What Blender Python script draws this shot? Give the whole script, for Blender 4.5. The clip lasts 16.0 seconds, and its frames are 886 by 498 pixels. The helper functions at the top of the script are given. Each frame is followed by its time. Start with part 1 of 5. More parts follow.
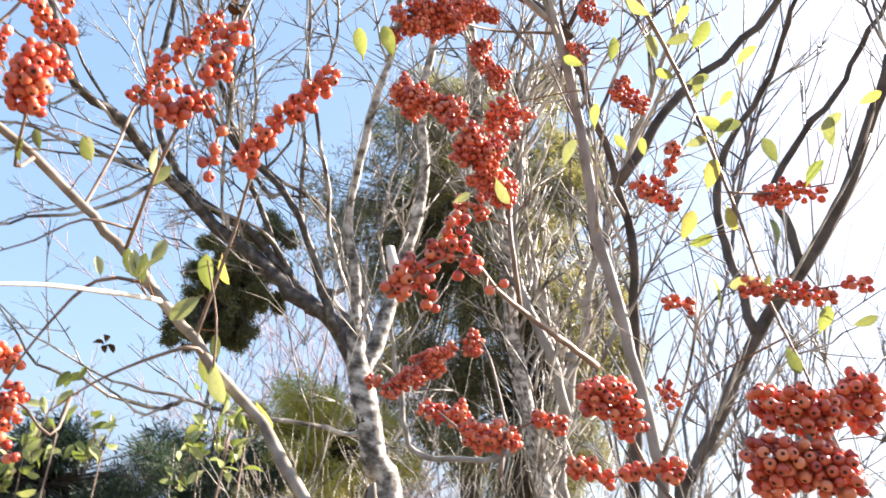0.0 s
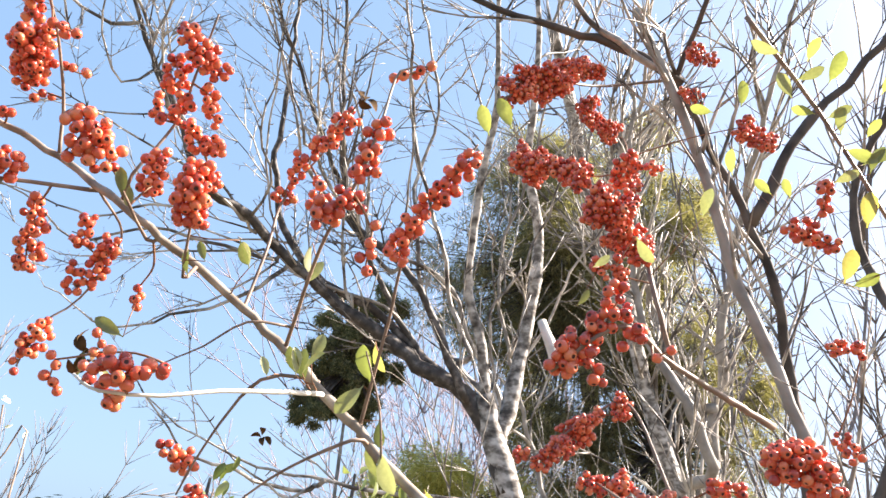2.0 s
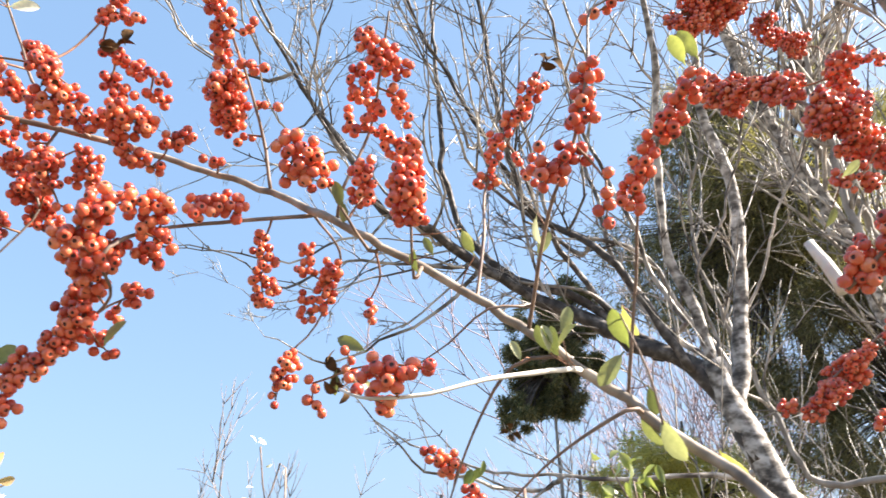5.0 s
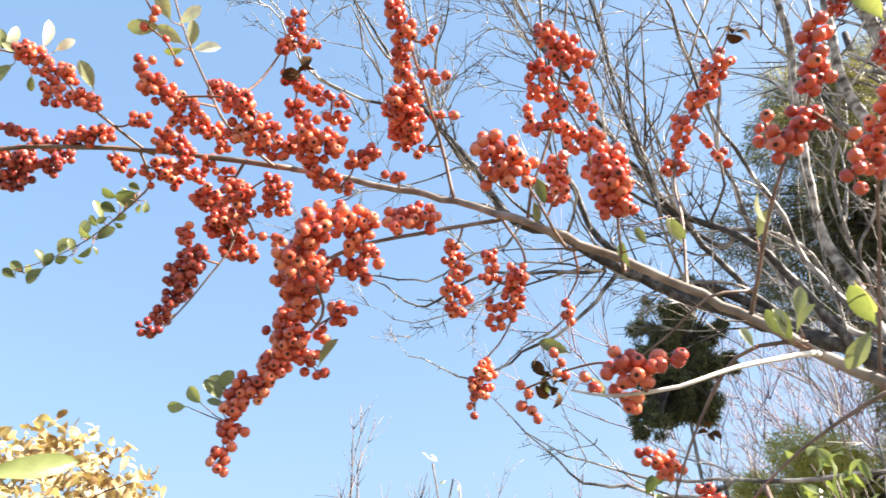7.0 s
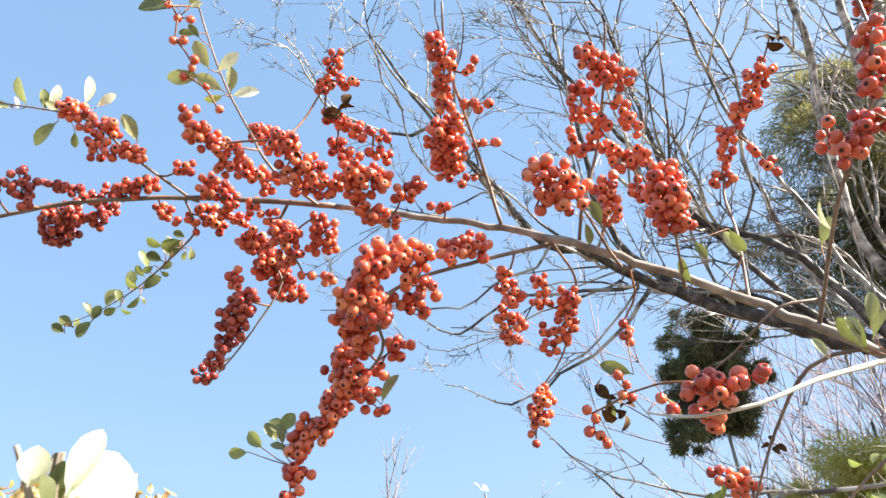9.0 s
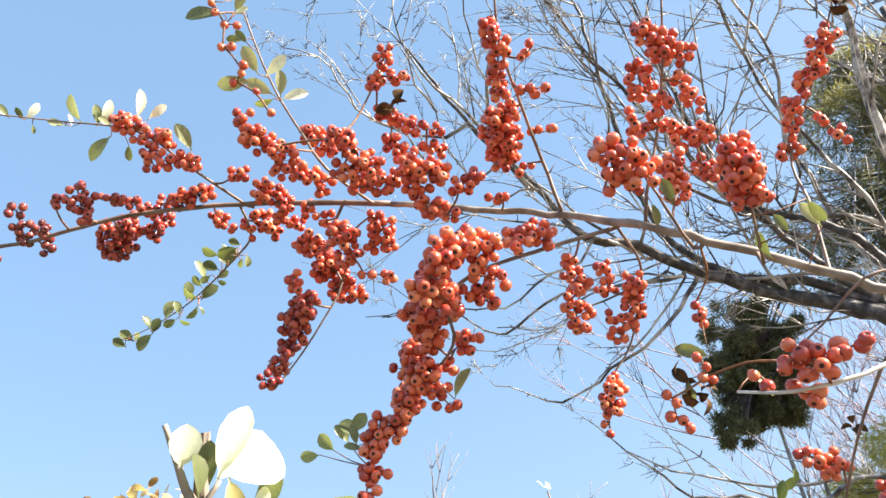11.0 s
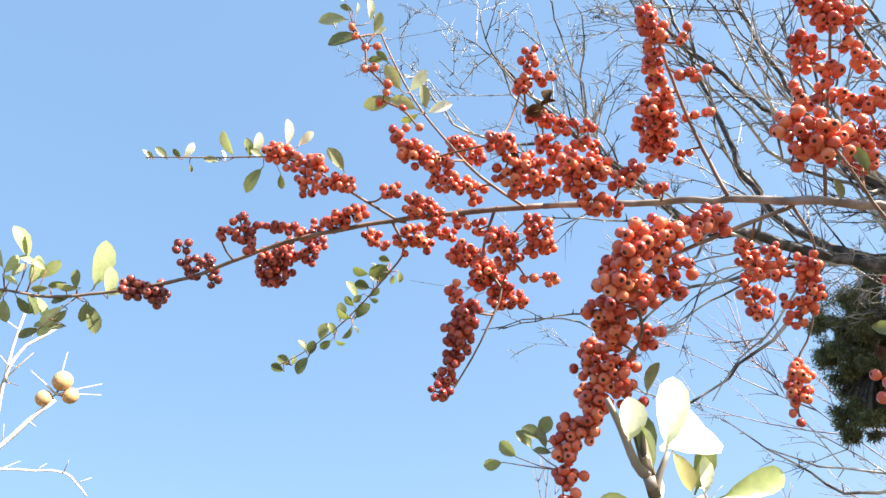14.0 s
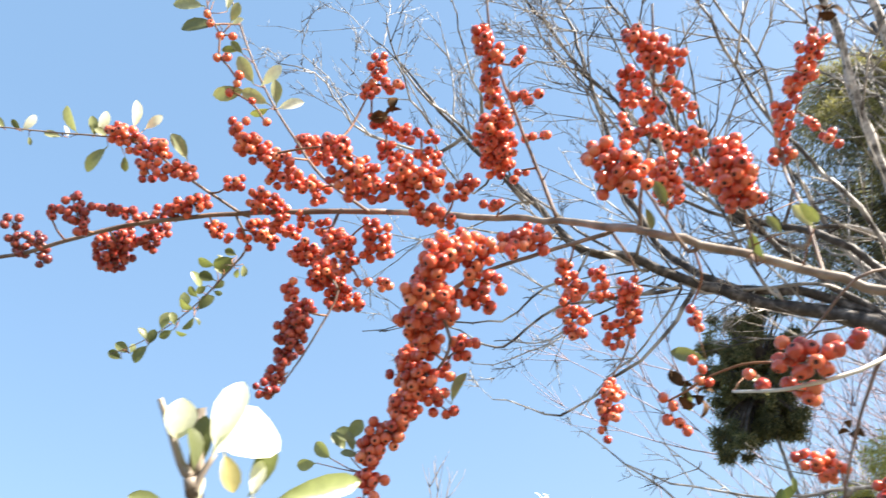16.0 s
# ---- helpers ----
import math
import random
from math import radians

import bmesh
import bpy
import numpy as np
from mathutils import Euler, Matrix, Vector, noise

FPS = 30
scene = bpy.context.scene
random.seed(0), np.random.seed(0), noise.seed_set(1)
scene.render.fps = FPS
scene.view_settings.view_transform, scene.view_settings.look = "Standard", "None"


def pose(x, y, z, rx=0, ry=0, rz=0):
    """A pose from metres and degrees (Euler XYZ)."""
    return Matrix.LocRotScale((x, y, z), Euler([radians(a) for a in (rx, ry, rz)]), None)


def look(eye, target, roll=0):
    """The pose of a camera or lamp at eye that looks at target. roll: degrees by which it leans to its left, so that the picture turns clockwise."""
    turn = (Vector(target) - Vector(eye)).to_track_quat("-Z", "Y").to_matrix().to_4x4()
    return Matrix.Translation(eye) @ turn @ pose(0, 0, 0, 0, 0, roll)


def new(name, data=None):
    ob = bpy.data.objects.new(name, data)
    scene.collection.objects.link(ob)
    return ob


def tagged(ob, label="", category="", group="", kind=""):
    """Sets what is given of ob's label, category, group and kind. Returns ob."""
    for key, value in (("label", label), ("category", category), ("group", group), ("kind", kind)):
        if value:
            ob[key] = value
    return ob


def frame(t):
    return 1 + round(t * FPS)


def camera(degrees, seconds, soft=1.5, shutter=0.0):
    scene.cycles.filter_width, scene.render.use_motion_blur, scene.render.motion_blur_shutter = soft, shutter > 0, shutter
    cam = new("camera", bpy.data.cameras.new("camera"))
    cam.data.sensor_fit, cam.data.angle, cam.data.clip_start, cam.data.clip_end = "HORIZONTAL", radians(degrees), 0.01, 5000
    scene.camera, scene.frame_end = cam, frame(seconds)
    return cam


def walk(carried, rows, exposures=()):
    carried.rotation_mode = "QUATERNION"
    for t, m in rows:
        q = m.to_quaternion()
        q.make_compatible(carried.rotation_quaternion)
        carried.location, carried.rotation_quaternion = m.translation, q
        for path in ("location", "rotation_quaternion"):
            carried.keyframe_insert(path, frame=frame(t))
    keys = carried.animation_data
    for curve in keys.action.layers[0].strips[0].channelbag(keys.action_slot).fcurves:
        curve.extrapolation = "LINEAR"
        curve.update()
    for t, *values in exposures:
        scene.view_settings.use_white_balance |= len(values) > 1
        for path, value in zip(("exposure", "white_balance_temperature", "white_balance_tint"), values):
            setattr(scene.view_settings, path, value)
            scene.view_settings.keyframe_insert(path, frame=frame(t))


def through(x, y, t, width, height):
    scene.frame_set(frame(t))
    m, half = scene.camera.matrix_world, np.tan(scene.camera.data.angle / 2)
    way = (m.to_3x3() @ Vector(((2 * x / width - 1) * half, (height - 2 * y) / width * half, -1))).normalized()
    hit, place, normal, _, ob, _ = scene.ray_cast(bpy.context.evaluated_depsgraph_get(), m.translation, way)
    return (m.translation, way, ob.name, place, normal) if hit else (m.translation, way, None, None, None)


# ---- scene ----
cam = camera(61.2, 16.0, soft=1.5, shutter=0.5)
PATH = [
    (0, (0.024, 0.012, 1.523), (-0.093, 1.857, 2.288), 7.9),
    (0.5, (0.023, 0.012, 1.525), (-0.18, 1.826, 2.344), 6.8),
    (1, (0.016, 0.014, 1.531), (-0.266, 1.791, 2.404), 6.8),
    (1.5, (0.002, 0.01, 1.534), (-0.357, 1.765, 2.423), 6.7),
    (2, (-0.011, 0.009, 1.533), (-0.414, 1.76, 2.41), 6.1),
    (2.5, (-0.013, 0.012, 1.534), (-0.445, 1.756, 2.413), 5.5),
    (3, (-0.025, 0.02, 1.528), (-0.555, 1.743, 2.394), 4.1),
    (3.5, (-0.032, 0.029, 1.521), (-0.643, 1.73, 2.378), 2.1),
    (4, (-0.045, 0.035, 1.52), (-0.734, 1.703, 2.382), 1.5),
    (4.2, (-0.049, 0.036, 1.523), (-0.766, 1.692, 2.386), 1.3),
    (6.3, (-0.11, 0.015, 1.521), (-1.069, 1.531, 2.406), -2.0),
    (6.5, (-0.119, 0.011, 1.519), (-1.095, 1.507, 2.419), -1.6),
    (7, (-0.139, 0.01, 1.519), (-1.182, 1.457, 2.425), -1.8),
    (7.5, (-0.15, -0.004, 1.523), (-1.227, 1.408, 2.444), -2.1),
    (8, (-0.15, 0.0, 1.52), (-1.225, 1.418, 2.433), -3.7),
    (8.5, (-0.158, 0.012, 1.523), (-1.235, 1.405, 2.472), -5.2),
    (8.7, (-0.159, 0.002, 1.525), (-1.216, 1.401, 2.487), -4.9),
    (10.8, (-0.191, -0.018, 1.52), (-1.295, 1.326, 2.507), -6.6),
    (11, (-0.191, -0.012, 1.522), (-1.303, 1.323, 2.512), -6.8),
    (11.5, (-0.193, -0.016, 1.518), (-1.34, 1.286, 2.513), -7.4),
    (12, (-0.208, -0.026, 1.52), (-1.395, 1.243, 2.51), -7.0),
    (12.5, (-0.22, -0.039, 1.52), (-1.431, 1.21, 2.508), -6.6),
    (13, (-0.225, -0.031, 1.523), (-1.411, 1.2, 2.562), -8.3),
    (13.5, (-0.227, -0.041, 1.521), (-1.435, 1.157, 2.572), -8.7),
    (14, (-0.245, -0.059, 1.523), (-1.48, 1.113, 2.572), -8.4),
    (14.5, (-0.238, -0.058, 1.519), (-1.473, 1.114, 2.569), -8.7),
    (15, (-0.22, -0.043, 1.518), (-1.408, 1.181, 2.562), -7.6),
    (15.5, (-0.213, -0.01, 1.515), (-1.373, 1.247, 2.551), -7.6),
    (16, (-0.193, -0.01, 1.513), (-1.279, 1.317, 2.542), -7.5),
]
walk(cam, [(t, look(eye, target, roll)) for t, eye, target, roll in PATH],
     [(0.0, 2.16, 7050, 17.5), (3.5, 2.09, 7000, 16.5), (7.0, 2.03, 6850, 14.5), (11.0, 2.00, 6850, 13), (14.3, 1.96, 6600, 12), (16.0, 1.98, 6800, 12.5)])


# ---- world, sun ----
SUN_AZ, SUN_EL = 64.0, 38.0   # degrees: east of the path's first heading, above the horizon
world = bpy.data.worlds.new("sky")
scene.world = world
world.use_nodes = True
wn = world.node_tree
sky = wn.nodes.new("ShaderNodeTexSky")
sky.sky_type = "NISHITA"
sky.sun_disc = False
sky.sun_elevation = radians(SUN_EL)
sky.sun_rotation = radians(SUN_AZ)
sky.air_density, sky.dust_density, sky.ozone_density = 1.0, 3.6, 1.0
wn.nodes["Background"].inputs["Strength"].default_value = 0.085
haze = wn.nodes.new("ShaderNodeMix")     # thin even winter haze over the clear sky
haze.data_type = "RGBA"
haze.inputs[0].default_value = 0.62
haze.inputs[7].default_value = (0.94, 1.87, 3.1, 1)
wn.links.new(sky.outputs[0], haze.inputs[6])
wn.links.new(haze.outputs[2], wn.nodes["Background"].inputs["Color"])
sun = new("sun", bpy.data.lights.new("sun", "SUN"))
sun.data.energy, sun.data.angle, sun.data.color = 5.0, radians(0.55), (1.0, 0.95, 0.87)
SUN_DIR = Vector((math.sin(radians(SUN_AZ)) * math.cos(radians(SUN_EL)), math.cos(radians(SUN_AZ)) * math.cos(radians(SUN_EL)), math.sin(radians(SUN_EL))))
sun.matrix_world = look(SUN_DIR * 30, (0, 0, 0))


# ---- materials ----
def material(name):
    m = bpy.data.materials.new(name)
    m.use_nodes = True
    t = m.node_tree
    return m, t, t.nodes["Principled BSDF"]


def node(t, kind, **values):
    n = t.nodes.new(kind)
    for key, value in values.items():
        n.inputs[key].default_value = value
    return n


def ramp(t, source, stops):
    r = t.nodes.new("ShaderNodeValToRGB")
    while len(r.color_ramp.elements) < len(stops):
        r.color_ramp.elements.new(0.5)
    for e, (at, c) in zip(r.color_ramp.elements, stops):
        e.position, e.color = at, (*c, 1)
    t.links.new(source, r.inputs[0])
    return r.outputs[0]


def chance(t):
    """A number of its own for each object and each loose piece of a mesh."""
    info, geo = t.nodes.new("ShaderNodeObjectInfo"), t.nodes.new("ShaderNodeNewGeometry")
    add, fr = t.nodes.new("ShaderNodeMath"), t.nodes.new("ShaderNodeMath")
    add.operation, fr.operation = "ADD", "FRACT"
    t.links.new(info.outputs["Random"], add.inputs[0])
    t.links.new(geo.outputs["Random Per Island"], add.inputs[1])
    t.links.new(add.outputs[0], fr.inputs[0])
    return fr.outputs[0]


def grain(t, scale, detail=4.0, stretch=None):
    co = t.nodes.new("ShaderNodeTexCoord").outputs["Object"]
    if stretch:
        mp = t.nodes.new("ShaderNodeMapping")
        mp.inputs["Scale"].default_value = stretch
        t.links.new(co, mp.inputs[0])
        co = mp.outputs[0]
    n = node(t, "ShaderNodeTexNoise", Scale=scale, Detail=detail)
    t.links.new(co, n.inputs["Vector"])
    return n.outputs["Fac"]


def relief(t, b, source, strength, distance):
    bump = node(t, "ShaderNodeBump", Strength=strength, Distance=distance)
    t.links.new(source, bump.inputs["Height"])
    t.links.new(bump.outputs[0], b.inputs["Normal"])


def mix(t, a, b, fac, kind="MIX"):
    m = t.nodes.new("ShaderNodeMix")
    m.data_type, m.blend_type = "RGBA", kind
    for s, v in (("A", a), ("B", b)):
        i = [q for q in m.inputs if q.name == s and q.type == "RGBA"][0]
        if isinstance(v, tuple):
            i.default_value = (*v, 1)
        else:
            t.links.new(v, i)
    if isinstance(fac, float):
        m.inputs[0].default_value = fac
    else:
        t.links.new(fac, m.inputs[0])
    return [q for q in m.outputs if q.type == "RGBA"][0]


def berry_material(name, tones):
    m, t, b = material(name)
    tone = ramp(t, chance(t), tones)
    blotch = ramp(t, grain(t, 260.0), [(0.35, (0.66, 0.56, 0.52)), (0.7, (1.0, 1.0, 1.0))])
    t.links.new(mix(t, tone, blotch, 0.6, "MULTIPLY"), b.inputs["Base Color"])
    b.inputs["Roughness"].default_value = 0.24
    b.inputs["Coat Weight"].default_value = 0.35
    b.inputs["Coat Roughness"].default_value = 0.12
    b.inputs["Subsurface Weight"].default_value = 0.30
    b.inputs["Subsurface Radius"].default_value = (1.0, 0.3, 0.15)
    b.inputs["Subsurface Scale"].default_value = 0.003
    return m


def plain_material(name, stops, scale, rough, bump=0.0, deep=0.001, stretch=None, by_piece=0.0):
    m, t, b = material(name)
    g = grain(t, scale, 6.0, stretch)
    c = ramp(t, g, stops)
    if by_piece:
        c = mix(t, c, ramp(t, chance(t), [(0.0, (0.6, 0.6, 0.6)), (1.0, (1.25, 1.2, 1.15))]), by_piece, "MULTIPLY")
    t.links.new(c, b.inputs["Base Color"])
    b.inputs["Roughness"].default_value = rough
    if bump:
        relief(t, b, g, bump, deep)
    return m


def leaf_material(name, stops, rough=0.38, through=0.45, glow=1.5):
    """Leaf blade: a glossy face that also lets light through."""
    m, t, b = material(name)
    c = ramp(t, chance(t), stops)
    c = mix(t, c, ramp(t, grain(t, 320.0), [(0.3, (0.75, 0.78, 0.7)), (0.75, (1.1, 1.1, 1.0))]), 0.7, "MULTIPLY")
    t.links.new(c, b.inputs["Base Color"])
    b.inputs["Roughness"].default_value = rough
    relief(t, b, grain(t, 700.0), 0.25, 0.0004)
    tr = t.nodes.new("ShaderNodeBsdfTranslucent")
    t.links.new(mix(t, c, (glow * 1.0, glow * 1.06, glow * 0.58), 1.0, "MULTIPLY"), tr.inputs["Color"])
    mx = t.nodes.new("ShaderNodeMixShader")
    mx.inputs[0].default_value = through
    out = t.nodes["Material Output"]
    t.links.new(b.outputs[0], mx.inputs[1])
    t.links.new(tr.outputs[0], mx.inputs[2])
    t.links.new(mx.outputs[0], out.inputs["Surface"])
    return m


BERRY = berry_material("berry_skin", [(0.0, (0.44, 0.055, 0.036)), (0.3, (0.66, 0.112, 0.058)), (0.8, (0.79, 0.185, 0.086)), (1.0, (0.84, 0.28, 0.135))])
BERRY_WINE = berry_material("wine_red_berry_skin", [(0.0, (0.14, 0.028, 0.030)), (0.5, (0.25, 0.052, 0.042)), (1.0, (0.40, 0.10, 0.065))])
BERRY_RED = berry_material("deep_red_berry_skin", [(0.0, (0.28, 0.038, 0.034)), (0.5, (0.46, 0.075, 0.050)), (1.0, (0.60, 0.13, 0.078))])
CALYX = plain_material("berry_calyx", [(0.3, (0.028, 0.010, 0.008)), (0.8, (0.09, 0.032, 0.02))], 600.0, 0.8)
DEAD = plain_material("withered_leaf", [(0.3, (0.03, 0.02, 0.012)), (0.7, (0.16, 0.09, 0.04))], 90.0, 0.85, 0.6, 0.001)
DEAD.node_tree.nodes["Principled BSDF"].inputs["Specular IOR Level"].default_value = 0.1
STALK = plain_material("berry_stalk", [(0.3, (0.16, 0.06, 0.03)), (0.7, (0.30, 0.15, 0.07))], 150.0, 0.6)
TWIG = plain_material("firethorn_twig", [(0.25, (0.085, 0.055, 0.042)), (0.7, (0.30, 0.215, 0.16))], 55.0, 0.55, 0.5, 0.0006)
BARK = plain_material("firethorn_bark", [(0.25, (0.10, 0.078, 0.058)), (0.5, (0.24, 0.20, 0.155)), (0.75, (0.44, 0.385, 0.32))], 60.0, 0.5, 0.7, 0.001)
BIRCH = plain_material("birch_bark", [(0.34, (0.055, 0.047, 0.04)), (0.47, (0.22, 0.20, 0.175)), (0.58, (0.50, 0.475, 0.44)), (0.78, (0.74, 0.71, 0.66))], 40.0, 0.7, 0.6, 0.002, (1, 1, 1.5))
LIMB = plain_material("birch_limb_bark", [(0.34, (0.028, 0.023, 0.020)), (0.52, (0.075, 0.064, 0.055)), (0.66, (0.20, 0.18, 0.16)), (0.82, (0.46, 0.43, 0.39))], 48.0, 0.6, 0.7, 0.002)
THIN = plain_material("bare_twig", [(0.40, (0.075, 0.062, 0.052)), (0.62, (0.60, 0.55, 0.48))], 16.0, 0.45)
DRY = plain_material("dry_stem", [(0.3, (0.14, 0.115, 0.085)), (0.7, (0.40, 0.35, 0.28))], 9.0, 0.6)
GREY = plain_material("smooth_grey_bark", [(0.3, (0.17, 0.15, 0.13)), (0.7, (0.42, 0.39, 0.35))], 20.0, 0.65, 0.4, 0.002)
DARKBARK = plain_material("dark_bark", [(0.3, (0.03, 0.025, 0.02)), (0.75, (0.15, 0.12, 0.10))], 22.0, 0.8, 0.7, 0.004)
FAR_TWIG = plain_material("distant_twig", [(0.3, (0.13, 0.11, 0.10)), (0.7, (0.30, 0.26, 0.25))], 3.0, 0.8)
PURPLE_TWIG = plain_material("hazy_far_twig", [(0.3, (0.20, 0.15, 0.17)), (0.7, (0.36, 0.29, 0.31))], 3.0, 0.8)
LEAF_GREEN = leaf_material("firethorn_leaf", [(0.0, (0.15, 0.175, 0.08)), (0.5, (0.27, 0.29, 0.15)), (1.0, (0.48, 0.49, 0.32))], 0.26, 0.3, 1.0)
LEAF_FRESH = leaf_material("fresh_green_leaf", [(0.0, (0.16, 0.20, 0.07)), (0.6, (0.28, 0.32, 0.13)), (1.0, (0.48, 0.50, 0.28))], 0.3, 0.4, 1.0)
# darker green that holds the shade lying on these leaves
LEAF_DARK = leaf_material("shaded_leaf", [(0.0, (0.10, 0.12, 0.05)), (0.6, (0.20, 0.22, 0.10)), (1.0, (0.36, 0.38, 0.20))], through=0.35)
# near-white base: the glare of direct sun is put into the leaf colour
LEAF_PALE = leaf_material("sunlit_pale_leaf", [(0.0, (0.78, 0.79, 0.60)), (1.0, (0.90, 0.90, 0.80))], 0.35, 0.30, 1.1)
# lighter copy of the green leaf, with the sun on it painted in
LEAF_LIGHT = leaf_material("sunlit_green_leaf", [(0.0, (0.36, 0.40, 0.20)), (1.0, (0.60, 0.62, 0.38))], 0.3, 0.35, 1.1)
LEAF_YELLOW = leaf_material("yellowing_leaf", [(0.0, (0.20, 0.23, 0.09)), (0.6, (0.33, 0.35, 0.15)), (1.0, (0.44, 0.38, 0.16))], through=0.45, glow=1.1)
NEEDLE = leaf_material("dark_conifer_needle", [(0.0, (0.065, 0.075, 0.04)), (0.6, (0.17, 0.165, 0.085)), (1.0, (0.36, 0.31, 0.17))], 0.55, 0.4)
NEEDLE_WARM = leaf_material("olive_conifer_needle", [(0.0, (0.12, 0.11, 0.062)), (0.6, (0.25, 0.222, 0.125)), (1.0, (0.42, 0.37, 0.23))], 0.6, 0.5, 1.1)
NEEDLE_GOLD = leaf_material("golden_conifer_needle", [(0.0, (0.40, 0.36, 0.12)), (1.0, (0.64, 0.57, 0.24))], 0.6, 0.5, 1.4)
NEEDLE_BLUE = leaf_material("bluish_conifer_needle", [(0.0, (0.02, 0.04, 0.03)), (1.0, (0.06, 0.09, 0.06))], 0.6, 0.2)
OAK_LEAF = leaf_material("tan_oak_leaf", [(0.0, (0.30, 0.17, 0.08)), (0.5, (0.52, 0.37, 0.20)), (1.0, (0.74, 0.62, 0.42))], 0.4, 0.3, 1.0)
FRUIT_SKIN = plain_material("bitter_orange_skin", [(0.3, (0.46, 0.24, 0.10)), (0.7, (0.66, 0.42, 0.20))], 300.0, 0.5, 0.5, 0.0005)
PALE_TWIG = plain_material("pale_thorn_wood", [(0.3, (0.55, 0.52, 0.44)), (0.7, (0.82, 0.79, 0.70))], 60.0, 0.6)
SOIL = plain_material("leaf_litter", [(0.3, (0.048, 0.038, 0.024)), (0.55, (0.095, 0.078, 0.050)), (0.75, (0.14, 0.12, 0.075))], 3.0, 0.9, 0.6, 0.03)


# ---- mesh tools ----
class Acc:
    """Gathers vertices and faces of one mesh."""

    def __init__(self):
        self.v, self.f, self.m = [], [], []

    def add(self, verts, faces, mat=0):
        o = len(self.v)
        self.v.extend(tuple(p) for p in verts)
        self.f.extend(tuple(i + o for i in q) for q in faces)
        self.m.extend([mat] * len(faces))

    def mesh(self, name, mats, smooth=True):
        me = bpy.data.meshes.new(name)
        me.from_pydata(self.v, [], self.f)
        for m in mats:
            me.materials.append(m)
        if any(self.m):
            me.polygons.foreach_set("material_index", self.m)
        me.polygons.foreach_set("use_smooth", [smooth] * len(self.f))
        me.update()
        return me


def spline(pts, step):
    """Points along a smooth curve through pts, about step metres apart."""
    P = [np.array(p, float) for p in pts]
    P = [2 * P[0] - P[1]] + P + [2 * P[-1] - P[-2]]
    out = []
    for a, b, c, d in zip(P, P[1:], P[2:], P[3:]):
        n = max(2, int(np.linalg.norm(c - b) / step))
        for i in range(n):
            u = i / n
            out.append(0.5 * (2 * b + (c - a) * u + (2 * a - 5 * b + 4 * c - d) * u * u + (3 * b - a - 3 * c + d) * u ** 3))
    out.append(P[-2])
    return out


RINGS = {}


def tube(acc, pts, r0, r1, sides=6, mat=0, knots=0.0, rng=None):
    """A tapered round stem with closed ends."""
    P = np.asarray(pts, float)
    n = len(P)
    T = np.empty_like(P)
    T[1:-1], T[0], T[-1] = P[2:] - P[:-2], P[1] - P[0], P[-1] - P[-2]
    T /= np.linalg.norm(T, axis=1)[:, None] + 1e-12
    x, y, z = 0.3, 0.5, 0.81
    S = np.empty_like(P)
    for k, (a, b, c) in enumerate(T.tolist()):
        d = a * x + b * y + c * z
        x, y, z = x - a * d, y - b * d, z - c * d
        m = math.sqrt(x * x + y * y + z * z) or 1.0
        x, y, z = x / m, y / m, z / m
        S[k] = x, y, z
    U = np.cross(T, S)
    r = r0 + (r1 - r0) * np.linspace(0, 1, n) ** 0.9
    if knots:
        r = r * (1 + knots * (rng.random(n) - 0.4) + knots * 1.6 * (rng.random(n) < 0.12))
    a = np.arange(sides) * (2 * math.pi / sides)
    V = P[:, None] + r[:, None, None] * (np.cos(a)[None, :, None] * S[:, None] + np.sin(a)[None, :, None] * U[:, None])
    key = (n, sides)
    if key not in RINGS:
        f = [(i * sides + k, i * sides + (k + 1) % sides, (i + 1) * sides + (k + 1) % sides, (i + 1) * sides + k) for i in range(n - 1) for k in range(sides)]
        f += [tuple(range(sides))[::-1], tuple(range((n - 1) * sides, n * sides))]
        RINGS[key] = f
    o, f = len(acc.v), RINGS[key]
    acc.v.extend(V.reshape(-1, 3).tolist())
    acc.f.extend([tuple([q + o for q in face]) for face in f])
    acc.m.extend([mat] * len(f))


def part(name, data, parent, label=""):
    ob = new(name, data)
    ob.parent = parent
    if parent is not None:
        ob.matrix_parent_inverse = Matrix.Translation(-Vector(parent.location)) if parent.parent is None else Matrix()
    return tagged(ob, label)


def thing(name, place, label, category, group="", kind=""):
    ob = new(name)
    ob.empty_display_size = 0.1
    ob.location = place
    return tagged(ob, label, category, group, kind)


def nearest(points, p):
    A = np.asarray(points)
    return A[np.argmin(((A - p) ** 2).sum(1))]


def unit(v):
    return v / (np.linalg.norm(v) + 1e-9)


